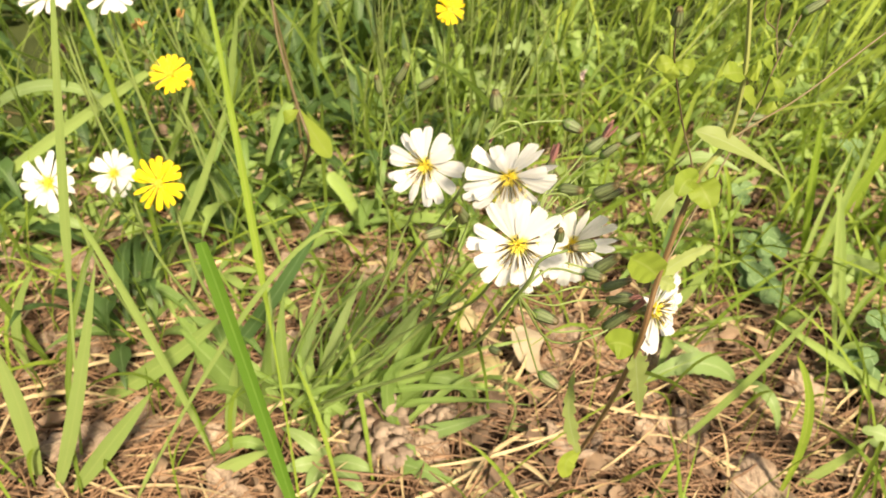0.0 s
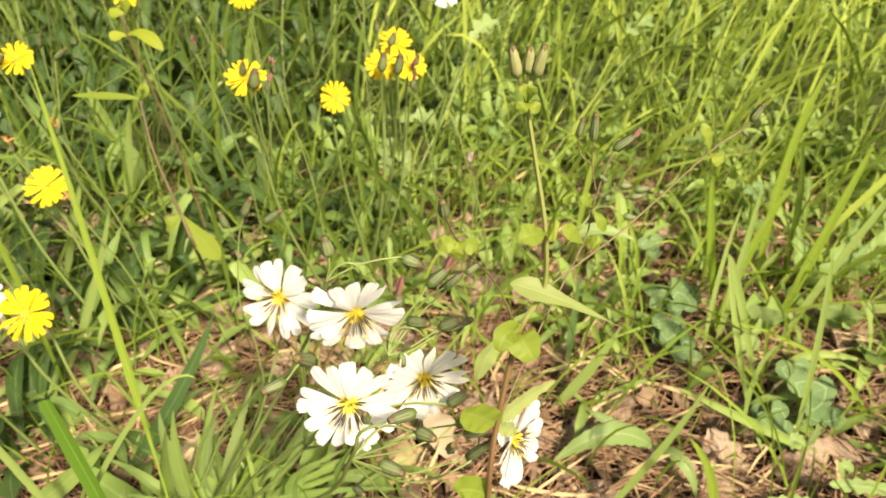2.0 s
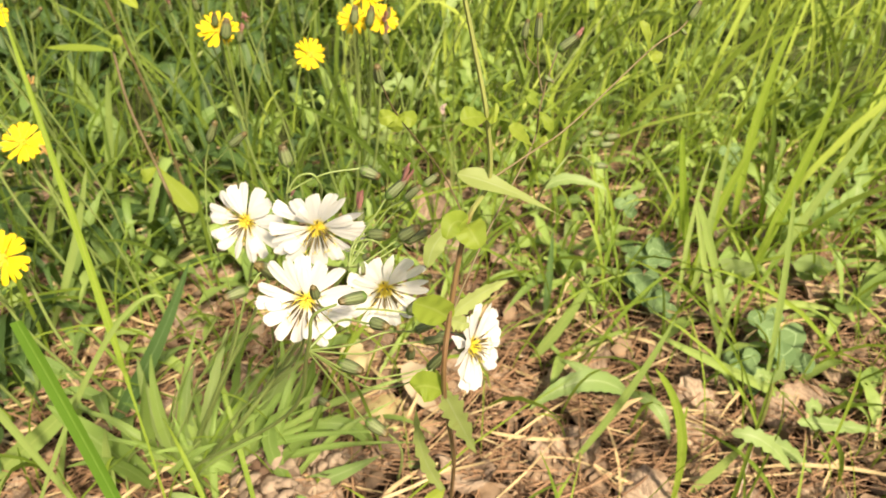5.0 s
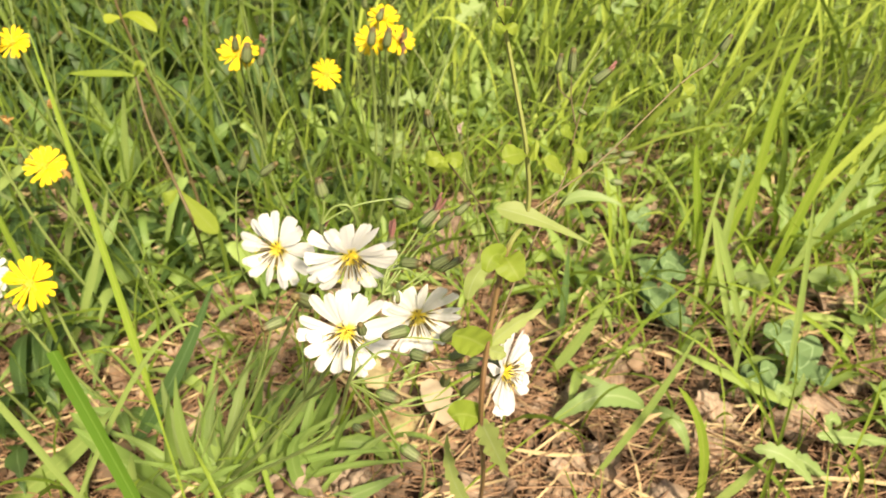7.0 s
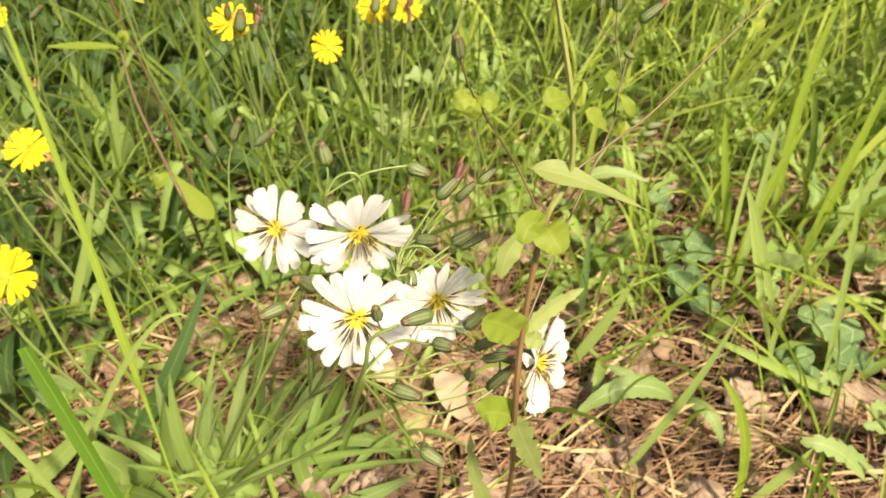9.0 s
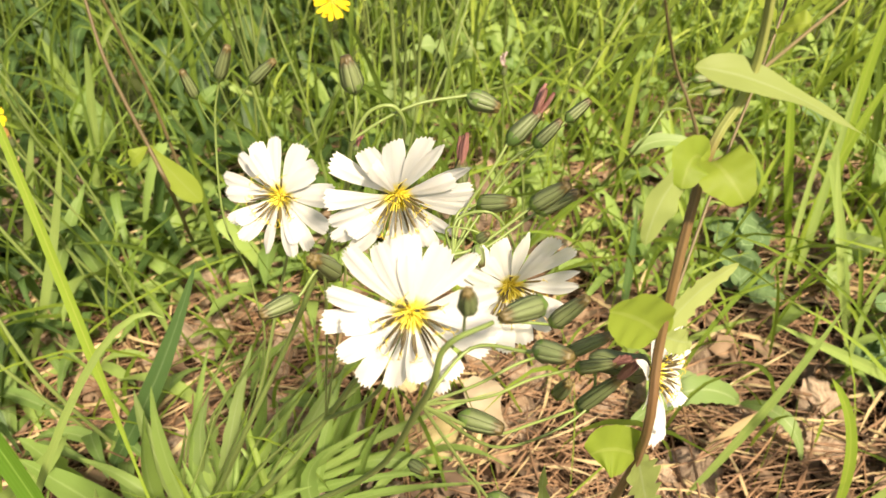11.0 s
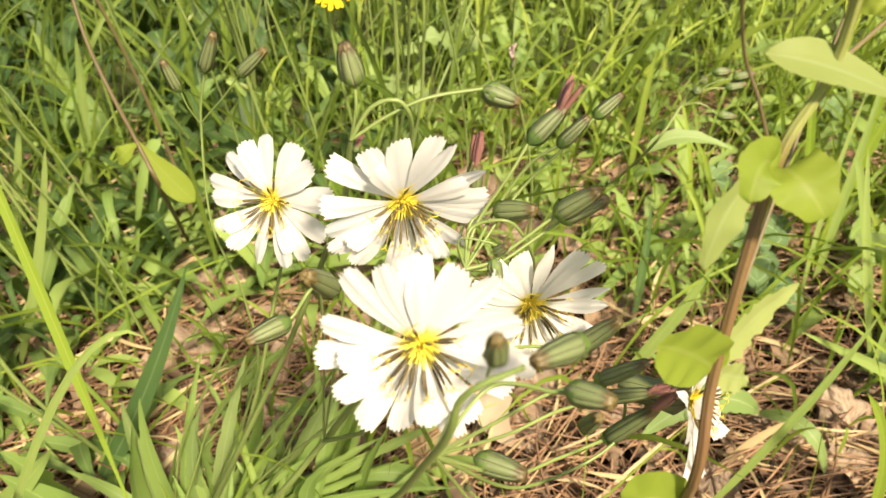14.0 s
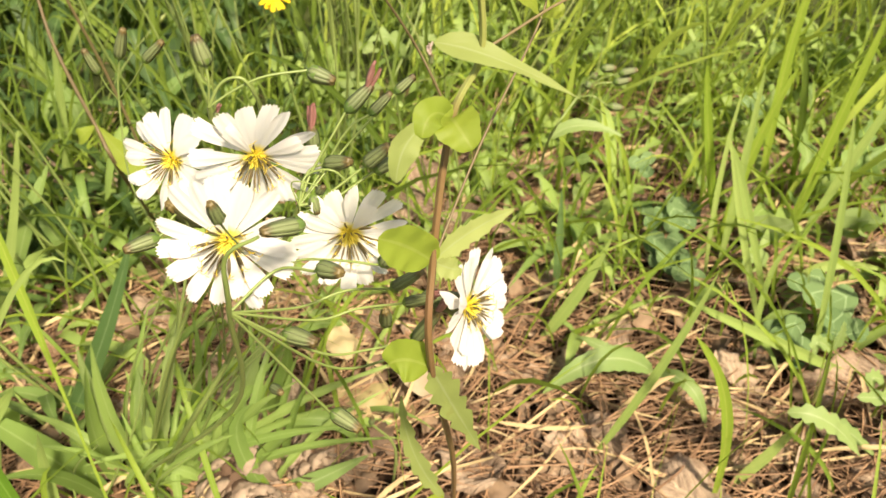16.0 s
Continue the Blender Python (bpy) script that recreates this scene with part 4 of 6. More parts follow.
    bud(p, (0.0784, 0.1783, 0.2016), (0.0844, 0.1761, 0.2106), 0.0019)
    bud(p, (0.0686, 0.1463, 0.2394), (0.0622, 0.1424, 0.2414), 0.0016)
    bud(p, (0.0582, 0.1383, 0.2470), (0.0580, 0.1369, 0.2517), 0.0012)
    bud(p, (0.0803, 0.1726, 0.1994), (0.0879, 0.1701, 0.2066), 0.0015)
    bud(p, (0.0688, 0.1509, 0.2260), (0.0734, 0.1470, 0.2278), 0.0018)
    bud(p, (0.0784, 0.1694, 0.1915), (0.0789, 0.1644, 0.2013), 0.0016)
    bud(p, (0.0641, 0.1608, 0.1727), (0.0709, 0.1556, 0.1715), 0.0021)
    bud(p, (0.0585, 0.1574, 0.2036), (0.0655, 0.1535, 0.2039), 0.0020)
    bud(p, (0.0489, 0.1712, 0.1707), (0.0524, 0.1659, 0.1743), 0.0014)
    bud(p, (0.0063, 0.2364, 0.2248), (0.0052, 0.2349, 0.2328), 0.0014)
    bud(p, (0.0116, 0.2392, 0.2274), (0.0162, 0.2373, 0.2368), 0.0016)
    bud(p, (0.0196, 0.2344, 0.2284), (0.0266, 0.2330, 0.2345), 0.0015)
    bud(p, (0.0728, 0.2008, 0.2288), (0.0794, 0.2034, 0.2341), 0.0019, (0.0808, 0.2025, 0.2401))
    bud(p, (0.0636, 0.2043, 0.2176), (0.0641, 0.2040, 0.2242), 0.0018, (0.0654, 0.2047, 0.2307))
    bud(p, (0.0828, 0.1737, 0.1935), (0.0904, 0.1701, 0.1985), 0.0015, (0.0916, 0.1691, 0.2009))
    bud(p, (0.0844, 0.1739, 0.1806), (0.0912, 0.1701, 0.1946), 0.0018, (0.0933, 0.1681, 0.2007))
    bud(p, (0.0435, 0.2016, 0.2292), (0.0440, 0.2018, 0.2304), 0.0008, (0.0449, 0.2023, 0.2324))
    # rosette leaves at the foot
    rng = np.random.default_rng(77)
    shapes = itertools.cycle((lance_shape, toothed_shape, lance_shape, jagged_shape))
    greens = itertools.cycle(("rosette", "broad_light", "rosette"))

    def rosette_leaf(a, m, b, w):
        leaf_part(p, "leaf", a, m, b, rng.uniform(0.75, 1.05) * w, next(shapes), M[next(greens)], (0.15 + rng.normal(0, 0.35), -0.45, 0.9), rows=26, fold=0.25, wave=0.02, twist=rng.normal(0, 0.5))

    rosette_leaf((-0.0693, 0.2681, -0.0020), (-0.0523, 0.2681, 0.0369), (-0.0424, 0.2681, 0.0665), 0.0087)
    rosette_leaf((-0.0442, 0.2579, -0.0020), (-0.0245, 0.2579, 0.0647), (-0.0063, 0.2646, 0.1137), 0.0079)
    rosette_leaf((-0.0351, 0.2555, -0.0020), (-0.0318, 0.2555, 0.0450), (-0.0285, 0.2558, 0.0876), 0.0060)
    rosette_leaf((-0.0391, 0.2766, -0.0020), (-0.0154, 0.2766, 0.0563), (-0.0095, 0.2786, 0.0969), 0.0066)
    rosette_leaf((0.0074, 0.2705, -0.0020), (-0.0000, 0.2705, 0.0133), (-0.0030, 0.2705, 0.0345), 0.0117)
    rosette_leaf((-0.0307, 0.2536, -0.0020), (-0.0266, 0.2536, 0.0300), (-0.0132, 0.2536, 0.0687), 0.0051)
    rosette_leaf((-0.0652, 0.2630, -0.0020), (-0.0640, 0.2630, 0.0390), (-0.0528, 0.2631, 0.0838), 0.0087)
    rosette_leaf((-0.0228, 0.2668, -0.0020), (-0.0129, 0.2668, 0.0379), (-0.0037, 0.2668, 0.0795), 0.0054)
    rosette_leaf((-0.0656, 0.2538, -0.0020), (-0.0834, 0.2538, 0.0398), (-0.1003, 0.2538, 0.0738), 0.0175)
    rosette_leaf((-0.1195, 0.2559, -0.0020), (-0.1085, 0.2559, 0.0249), (-0.0952, 0.2559, 0.0570), 0.0068)
    rosette_leaf((0.0040, 0.2458, -0.0020), (0.0299, 0.2458, 0.0109), (0.0599, 0.2458, 0.0301), 0.0123)
    rosette_leaf((0.0485, 0.3543, -0.0020), (0.0335, 0.3543, 0.0114), (0.0177, 0.3543, 0.0145), 0.0113)
    rosette_leaf((0.0550, 0.2709, -0.0020), (0.0386, 0.2709, 0.0255), (0.0051, 0.2709, 0.0188), 0.0084)
    rosette_leaf((-0.0193, 0.2737, -0.0020), (0.0029, 0.2737, 0.0490), (0.0192, 0.2737, 0.0809), 0.0099)
    rosette_leaf((-0.0375, 0.2751, -0.0020), (-0.0195, 0.2751, 0.0404), (-0.0082, 0.2751, 0.0818), 0.0084)
    rosette_leaf((-0.0957, 0.2695, -0.0020), (-0.1015, 0.2695, 0.0433), (-0.1095, 0.2695, 0.0662), 0.0113)
    rosette_leaf((-0.0575, 0.2699, -0.0020), (-0.0609, 0.2699, 0.0429), (-0.0571, 0.2703, 0.0882), 0.0091)
    rosette_leaf((0.0134, 0.2453, -0.0020), (0.0048, 0.2453, 0.0462), (0.0162, 0.2453, 0.0730), 0.0088)
    rosette_leaf((0.0032, 0.2879, -0.0020), (0.0180, 0.2879, 0.0340), (0.0252, 0.2879, 0.0617), 0.0109)
    rosette_leaf((-0.0399, 0.2645, -0.0020), (-0.0405, 0.2645, 0.0465), (-0.0271, 0.2650, 0.0887), 0.0074)
    rosette_leaf((-0.0527, 0.2637, -0.0020), (-0.0539, 0.2637, 0.0464), (-0.0475, 0.2651, 0.0948), 0.0068)
    rosette_leaf((-0.0582, 0.2301, -0.0020), (-0.0743, 0.2301, 0.0120), (-0.1059, 0.2301, -0.0288), 0.0096)
    rosette_leaf((0.1016, 0.2584, -0.0020), (0.0852, 0.2584, 0.0028), (0.0696, 0.2584, 0.0004), 0.0079)
    # leaves that spread from the crown on all sides
    for n in range(36):
        ang = n * 2.39996 + rng.normal(0, 0.2)
        rise = rng.uniform(0.35, 1.0)
        size = rng.uniform(0.055, 0.11)
        foot = np.array(stub((0.03 + rng.normal(0, 0.022), rng.normal(-0.006, 0.010), 0)))
        way = np.array((math.cos(ang) + 0.35, 0.8 * math.sin(ang), 0)) * size * (1.1 - 0.75 * rise)
        if way[1] < -0.012 and -0.045 < foot[0] + way[0] < 0.045:
            way[1] = -way[1]
        top = foot + way + (0, 0, size * rise)
        bend = foot + way * 0.36 + (0, 0, size * (0.42 * rise + 0.14))
        leaf_part(p, "leaf", tuple(foot), tuple(bend), tuple(top), rng.uniform(0.0036, 0.0066), next(shapes), M["rosette"], (rng.normal(0, 0.4), -0.5, 0.85), rows=22, fold=0.3, wave=0.02, twist=rng.normal(0, 0.6))
    # slender side shoots between the leaves
    for n in range(7):
        foot = np.array(stub((rng.normal(0.01, 0.022), rng.normal(0.0, 0.012), 0)))
        top = foot + (rng.normal(0.022, 0.02), rng.normal(0.0, 0.012), rng.uniform(0.045, 0.10))
        bend = (foot + top) / 2 + (rng.normal(-0.008, 0.006), rng.normal(0, 0.004), 0.006)
        st([tuple(foot), tuple(bend), tuple(top)], 0.0014, 0.0007)
        if n % 2:
            tip = top + (rng.normal(0.012, 0.008), rng.normal(-0.004, 0.004), rng.uniform(0.0, 0.014))
            leaf_part(p, "leaf", tuple(bend), tuple((bend + tip) / 2 + (0, 0, 0.004)), tuple(tip), rng.uniform(0.002, 0.004), lance_shape, M["rosette"], (0.1, -0.6, 0.8), fold=0.25, wave=0.02)


white_wildflower()


def small_wildflower(name, centre, normal, radius, foot, white, label, seed, buds=1, bend=(0.0, 0.0), more=()):
    """One slender stem with an open flower head and a few buds beside it."""
    centre = np.array(centre)
    base = np.array((centre[0] + foot[0], centre[1] + foot[1], -0.002))
    p = thing(name, tuple(base), label, "wildflower", "wildflowers")
    rng = np.random.default_rng(500 + seed)
    neck = centre - unit(normal) * 0.0105 * radius / 0.013
    mid = (base + neck) / 2 + (bend[0] - 0.3 * foot[0], bend[1] - 0.3 * foot[1], 0.01)
    stem_part(p, "stem", [base, mid, neck - (0, 0, 0.012), neck], 0.0010, 0.0006, M["stem"])
    flower_head(p, centre, normal, radius, white, 0.10, 18 if white else 20, 40 + seed, 0.2, dark=False)
    for i in range(buds):
        top = centre + (rng.normal(0, 0.014), rng.normal(0.004, 0.01), rng.uniform(-0.012, 0.012))
        root = mid + (neck - mid) * rng.uniform(0.1, 0.6)
        tip = top + (rng.normal(0, 0.003), -0.002, 0.008)
        stem_part(p, "stem", [root, (root + top) / 2 + (0, 0, -0.004), top], 0.0006, 0.0004, M["stem"])
        bud(p, tuple(top), tuple(tip), rng.uniform(0.0013, 0.0019))
    for low, tip, thick, tuft in more:
        root = mid + (neck - mid) * 0.4
        stem_part(p, "stem", [root, (root + np.array(low)) / 2 + (0, 0, -0.006), np.array(low)], 0.0006, 0.0005, M["stem"])
        bud(p, low, tip, thick, tuft)
    for i in range(3):
        ang = rng.uniform(0, 6.28)
        way = np.array((math.cos(ang), math.sin(ang), 0)) * rng.uniform(0.04, 0.07)
        leaf_part(p, "leaf", base, base + way * 0.5 + (0, 0, 0.025), base + way + (0, 0, 0.02), 0.009, toothed_shape, M["broad"], (0, 0, 1), wave=0.02)
    return p


UP = (0.05, -0.62, 0.75)
YEL = "yellow wildflower with notched petals on a thin stem"
small_wildflower("yellow_wildflower", (-0.1272, 0.3704, 0.1517), UP, 0.0118, (0.02, 0.03), False, YEL, 1, 1)
small_wildflower("yellow_wildflower", (-0.1023, 0.2778, 0.1474), (-0.05, -0.75, 0.6), 0.0128, (0.01, 0.025), False, YEL, 2, 0)
small_wildflower("yellow_wildflower", (0.0238, 0.4269, 0.1734), (0.35, -0.7, 0.5), 0.0098, (0.02, 0.02), False, YEL, 3, 0)
small_wildflower("yellow_wildflower", (-0.0142, 0.3813, 0.2081), (0.1, -0.6, 0.75), 0.0105, (0.03, 0.04), False, YEL, 4, 2, more=(((-0.0090, 0.3715, 0.2075), (-0.0066, 0.3710, 0.2185), 0.0030, None), ((-0.0035, 0.3750, 0.2040), (-0.0010, 0.3745, 0.2110), 0.0018, (0.0003, 0.3740, 0.2150))))
small_wildflower("yellow_wildflower", (0.0530, 0.4170, 0.1980), (0.0, -0.62, 0.75), 0.0100, (-0.02, 0.04), False, YEL, 5, 1, more=(((0.0528, 0.4050, 0.2000), (0.0548, 0.4045, 0.2112), 0.0026, None),))
small_wildflower("yellow_wildflower", (0.0676, 0.4120, 0.2000), (0.2, -0.6, 0.7), 0.0098, (-0.035, 0.04), False, YEL, 6, 1, more=(((0.0612, 0.4030, 0.1995), (0.0638, 0.4025, 0.2115), 0.0026, None), ((0.0690, 0.4050, 0.1900), (0.0705, 0.4045, 0.1965), 0.0018, (0.0722, 0.4040, 0.2005))))
small_wildflower("yellow_wildflower", (0.0602, 0.4310, 0.2050), (0.0, -0.5, 0.8), 0.0098, (-0.03, 0.04), False, YEL, 7, 2, more=(((0.0572, 0.4190, 0.2085), (0.0605, 0.4185, 0.2160), 0.0022, None),))
small_wildflower("yellow_wildflower", (-0.1466, 0.4228, 0.2005), (0.0, -0.6, 0.8), 0.0105, (0.02, 0.05), False, YEL, 8, 3)
small_wildflower("yellow_wildflower", (-0.0407, 0.5200, 0.1982), (0.0, -0.6, 0.8), 0.0098, (0.02, 0.05), False, YEL, 9, 1)
small_wildflower("yellow_wildflower", (-0.1084, 0.5000, 0.2068), (0.0, -0.6, 0.8), 0.0098, (0.02, 0.05), False, YEL, 10, 2)
WHI = "white wildflower with a yellow centre on a thin stem"
small_wildflower("white_wildflower", (-0.1599, 0.2850, 0.1382), (-0.1, -0.78, 0.55), 0.0150, (0.01, 0.02), True, WHI, 11, 0)
small_wildflower("white_wildflower", (-0.1352, 0.3000, 0.1347), (-0.05, -0.7, 0.6), 0.0125, (0.02, 0.02), True, WHI, 12, 2)
small_wildflower("white_wildflower", (-0.1758, 0.3600, 0.1972), (0.0, -0.3, 0.9), 0.0155, (0.02, 0.02), True, WHI, 13, 2)
small_wildflower("white_wildflower", (-0.1496, 0.3700, 0.1959), (0.3, -0.4, 0.8), 0.0130, (0.02, 0.02), True, WHI, 14, 1)
small_wildflower("white_wildflower", (0.0954, 0.6000, 0.1699), (0.0, -0.6, 0.7), 0.012, (0.02, 0.03), True, WHI, 15, 0)


def wilted_weed(top, foot, seed, mat="orange", label="thin weed stem with a small withered orange bud"):
    top = np.array(top)
    base = np.array((top[0] + foot[0], top[1] + foot[1], -0.002))
    p = thing("wilted_weed", tuple(base), label, "weed", "wilted weeds")
    stem_part(p, "stem", [base, (base + top) / 2 + (0.006, 0, 0.008), top], 0.0008, 0.0005, M["stem"])
    b = bud(p, tuple(top), tuple(top + (0.001, -0.001, 0.006)), 0.0014)
    o = np.array(p.location)
    s = Sheet()
    rng = np.random.default_rng(seed)
    for i in range(7):
        a = top - o + (0, 0, 0.005)
        s.tube(bezier(a, a + rng.normal(0, 0.001, 3) + (0, 0, 0.002), a + rng.normal(0, 0.0012, 3) + (0, -0.001, 0.0042), 5), np.full(5, 0.0005), 5)
    tagged(s.part("withered_tuft", M[mat], b, "withered floret tuft"), kind="stuff")


for n, (spot, mat) in enumerate((
    ((-0.1546, 0.4000, 0.1572), "orange"), ((-0.1269, 0.4000, 0.1664), "orange"), ((-0.1113, 0.3600, 0.1450), "orange"), ((-0.1366, 0.3700, 0.1737), "orange"),
    ((-0.0578, 0.4500, 0.1916), "pink"), ((-0.0079, 0.4200, 0.1920), "pink"), ((0.1010, 0.3850, 0.1497), "pale_pink"), ((-0.1885, 0.3800, 0.1521), "pink"), ((0.0700, 0.4080, 0.1950), "pink"),
)):
    wilted_weed(spot, (0.015, 0.02), n, mat, "thin weed stem with a small withered %s bud" % ("orange" if mat == "orange" else "pinkish"))


def budding_weed():
    base = (0.1814, 0.4914, -0.0020)
    p = thing("budding_weed", base, "slim weed with a cluster of striped green buds", "weed", "leafy weeds")
    joint = (0.1693, 0.3600, 0.1403)
    stem_part(p, "stem", [base, (0.1573, 0.3600, 0.1178), joint], 0.0009, 0.0005, M["stem"])
    for b, t in (((0.1787, 0.3580, 0.1557), (0.1858, 0.3570, 0.1560)), ((0.1855, 0.3580, 0.1481), (0.1939, 0.3570, 0.1498)), ((0.1876, 0.3580, 0.1526), (0.1964, 0.3570, 0.1545)),
                 ((0.1838, 0.3560, 0.1369), (0.1919, 0.3550, 0.1357)), ((0.1721, 0.3580, 0.1485), (0.1752, 0.3570, 0.1470)), ((0.1756, 0.3600, 0.1501), (0.1774, 0.3600, 0.1529))):
        stem_part(p, "stem", [joint, tuple((np.array(joint) + np.array(b)) / 2 + (0, 0, 0.003)), b], 0.0004, 0.0003, M["stem"])
        bud(p, b, t, 0.0021)
    for a, m, b, w in ((base, (0.1802, 0.4808, 0.0200), (0.1774, 0.4535, 0.0150), 0.008), ((0.1573, 0.3600, 0.1178), (0.1723, 0.3600, 0.1247), (0.1941, 0.3550, 0.1196), 0.008)):
        leaf_part(p, "leaf", a, m, b, w, toothed_shape, M["broad_light"], (0, -0.5, 0.8), wave=0.02)


budding_weed()
wilted_weed((0.0640, 0.2350, 0.0672), (0.004, 0.012), 31, "straw", "small weed with a pale withered tip")


# ---- the red-stemmed thistle ----
def thistle():
    base = (0.0938, 0.2195, -0.0020)
    p = thing("sow_thistle", base, "tall sow thistle with a red-brown stem and clasping leaves", "weed")
    n3, f2, f1 = (0.0877, 0.1506, 0.1973), (0.0892, 0.1553, 0.2216), (0.0939, 0.1635, 0.2467)
    n0, cup = (0.0995, 0.1674, 0.2571), (0.0982, 0.1670, 0.2748)
    pink, mid, far = (0.1140, 0.1900, 0.2528), (0.1227, 0.1845, 0.2624), (0.1432, 0.1942, 0.2780)
    head, knob = (0.0778, 0.1535, 0.2836), (0.0748, 0.1491, 0.2932)
    stem_part(p, "stem", [base, (0.0936, 0.1807, 0.1160), n3, f2, f1, n0, cup, (0.0950, 0.1690, 0.2908), (0.0919, 0.1706, 0.3049)], 0.00092, 0.00048, M["red_stem"], "red-brown stem turning olive green upwards", 12)

    def branch(points, r0=0.00042, r1=0.0003):
        stem_part(p, "branch", points, 0.65 * r0, 0.65 * r1, M["tan_stem"], sides=8)

    branch([f1, (0.0906, 0.1649, 0.2550), (0.0871, 0.1652, 0.2625), head, knob], 0.00036, 0.00026)
    branch([f2, (0.1000, 0.1710, 0.2370), pink, (0.1155, 0.1922, 0.2621), (0.1179, 0.1953, 0.2717), (0.1201, 0.1977, 0.2771)])
    branch([n0, (0.1112, 0.1759, 0.2597), mid, far, (0.1507, 0.1970, 0.2820), (0.1536, 0.1981, 0.2847)])
    L, A = M["thistle_leaf"], M["thistle_pale"]

    def leaf(a, m, b, w, shape, mat, facing=(0.0, -0.8, 0.6), wave=0.02, fold=0.2):
        leaf_part(p, "leaf", a, m, b, 1.14 * w, lambda v: shape(v) * (1 - 0.07 * ((v * 11) % 1.0) ** 2 - 0.04 * np.sin(v * 17)), mat, facing, 34, 7, fold, 1.8 * wave)

    leaf(f1, (0.0868, 0.1575, 0.2475), (0.0836, 0.1545, 0.2405), 0.0050, spoon_shape, A, (0.3, -0.9, 0.3))
    leaf(f1, (0.0942, 0.1595, 0.2484), (0.0968, 0.1561, 0.2450), 0.0070, round_shape, L)
    leaf(f1, (0.0905, 0.1605, 0.2497), (0.0884, 0.1575, 0.2470), 0.0050, round_shape, L)
    leaf((0.0915, 0.1680, 0.2590), (0.1040, 0.1655, 0.2555), (0.1215, 0.1650, 0.2450), 0.0050, tail_shape, A, (0.1, -0.5, 0.85))
    leaf(f2, (0.0850, 0.1545, 0.2262), (0.0797, 0.1530, 0.2300), 0.0080, round_shape, L, (0, -0.9, 0.3))
    leaf(f2, (0.0968, 0.1625, 0.2222), (0.1066, 0.1690, 0.2222), 0.0050, spiny_shape, A, (0.2, -0.9, 0.4))
    leaf(f2, (0.0928, 0.1560, 0.2190), (0.0945, 0.1562, 0.2188), 0.0050, spiny_shape, A, (0.2, -0.9, 0.4))
    leaf(n3, (0.0830, 0.1500, 0.2010), (0.0792, 0.1500, 0.2000), 0.0080, round_shape, L, (0, -0.8, 0.5))
    leaf(n3, (0.0915, 0.1530, 0.1830), (0.0990, 0.1580, 0.1560), 0.0072, jagged_shape, A, (0.2, -0.8, 0.5))
    leaf((0.0900, 0.1790, 0.1011), (0.0818, 0.1788, 0.1271), (0.0798, 0.1783, 0.1550), 0.0056, jagged_shape, A, (0.2, -0.9, 0.4))
    leaf((0.0900, 0.1790, 0.1011), (0.0849, 0.1759, 0.0998), (0.0860, 0.1733, 0.0927), 0.0068, round_shape, L, (0.2, -0.9, 0.4))
    for a, b, w in ((cup, (0.0916, 0.1619, 0.2773), 0.0052), (cup, (0.1003, 0.1647, 0.2767), 0.0050), (pink, (0.1179, 0.1870, 0.2550), 0.0040), (pink, (0.1064, 0.1858, 0.2614), 0.0045),
                    ((0.1155, 0.1922, 0.2621), (0.1190, 0.1895, 0.2572), 0.0030), ((0.1154, 0.1923, 0.2630), (0.1114, 0.1908, 0.2677), 0.0035), ((0.0919, 0.1706, 0.3049), (0.0901, 0.1683, 0.3040), 0.0026), ((0.0919, 0.1706, 0.3049), (0.0939, 0.1684, 0.3038), 0.0026), ((0.0919, 0.1706, 0.3049), (0.0902, 0.1691, 0.3095), 0.0022), ((0.0919, 0.1706, 0.3049), (0.0928, 0.1692, 0.3094), 0.0022),
                    (far, (0.1449, 0.1904, 0.2764), 0.0032), (far, (0.1400, 0.1954, 0.2858), 0.0025), ((0.1041, 0.1748, 0.2769), (0.1034, 0.1732, 0.2804), 0.0036)):
        leaf(a, tuple((np.array(a) + np.array(b)) / 2 + (0, -0.001, 0.0012)), b, w, spoon_shape, L, (0, -0.6, 0.8))
    for dx, dz in ((-0.0040, -0.0003), (0.0038, -0.0010), (-0.001, -0.0032)):
        e = (head[0] + dx, head[1] - 0.001, head[2] + dz)
        leaf(head, tuple((np.array(head) + np.array(e)) / 2 + (0, -0.001, 0.0008)), e, 0.0034, spoon_shape, L)
    crown = (0.0919, 0.1706, 0.3049)
    for foot, tip in (((0.0897, 0.1702, 0.3107), (0.0879, 0.1698, 0.3177)), ((0.0918, 0.1713, 0.3109), (0.0918, 0.1710, 0.3169)), ((0.0933, 0.1702, 0.3108), (0.0944, 0.1699, 0.3178))):
        branch([crown, tuple((np.array(crown) + np.array(foot)) / 2), foot], 0.0004, 0.0003)
        bud(p, foot, tip, 0.0012, mat="young_bud")
    bud(p, knob, (0.0742, 0.1478, 0.2978), 0.0012)
    bud(p, (0.1167, 0.1952, 0.2710), (0.1191, 0.1940, 0.2698), 0.0007)
    bud(p, (0.1148, 0.1991, 0.2792), (0.1147, 0.1996, 0.2870), 0.0013)
    bud(p, (0.1201, 0.1977, 0.2771), (0.1256, 0.1978, 0.2816), 0.0013, (0.1260, 0.1979, 0.2831))
    bud(p, (0.1114, 0.2012, 0.2789), (0.1122, 0.2016, 0.2845), 0.0010)
    bud(p, (0.1536, 0.1981, 0.2847), (0.1557, 0.1982, 0.2897), 0.0011)
    bud(p, (0.1517, 0.1970, 0.2825), (0.1535, 0.1969, 0.2810), 0.0006)
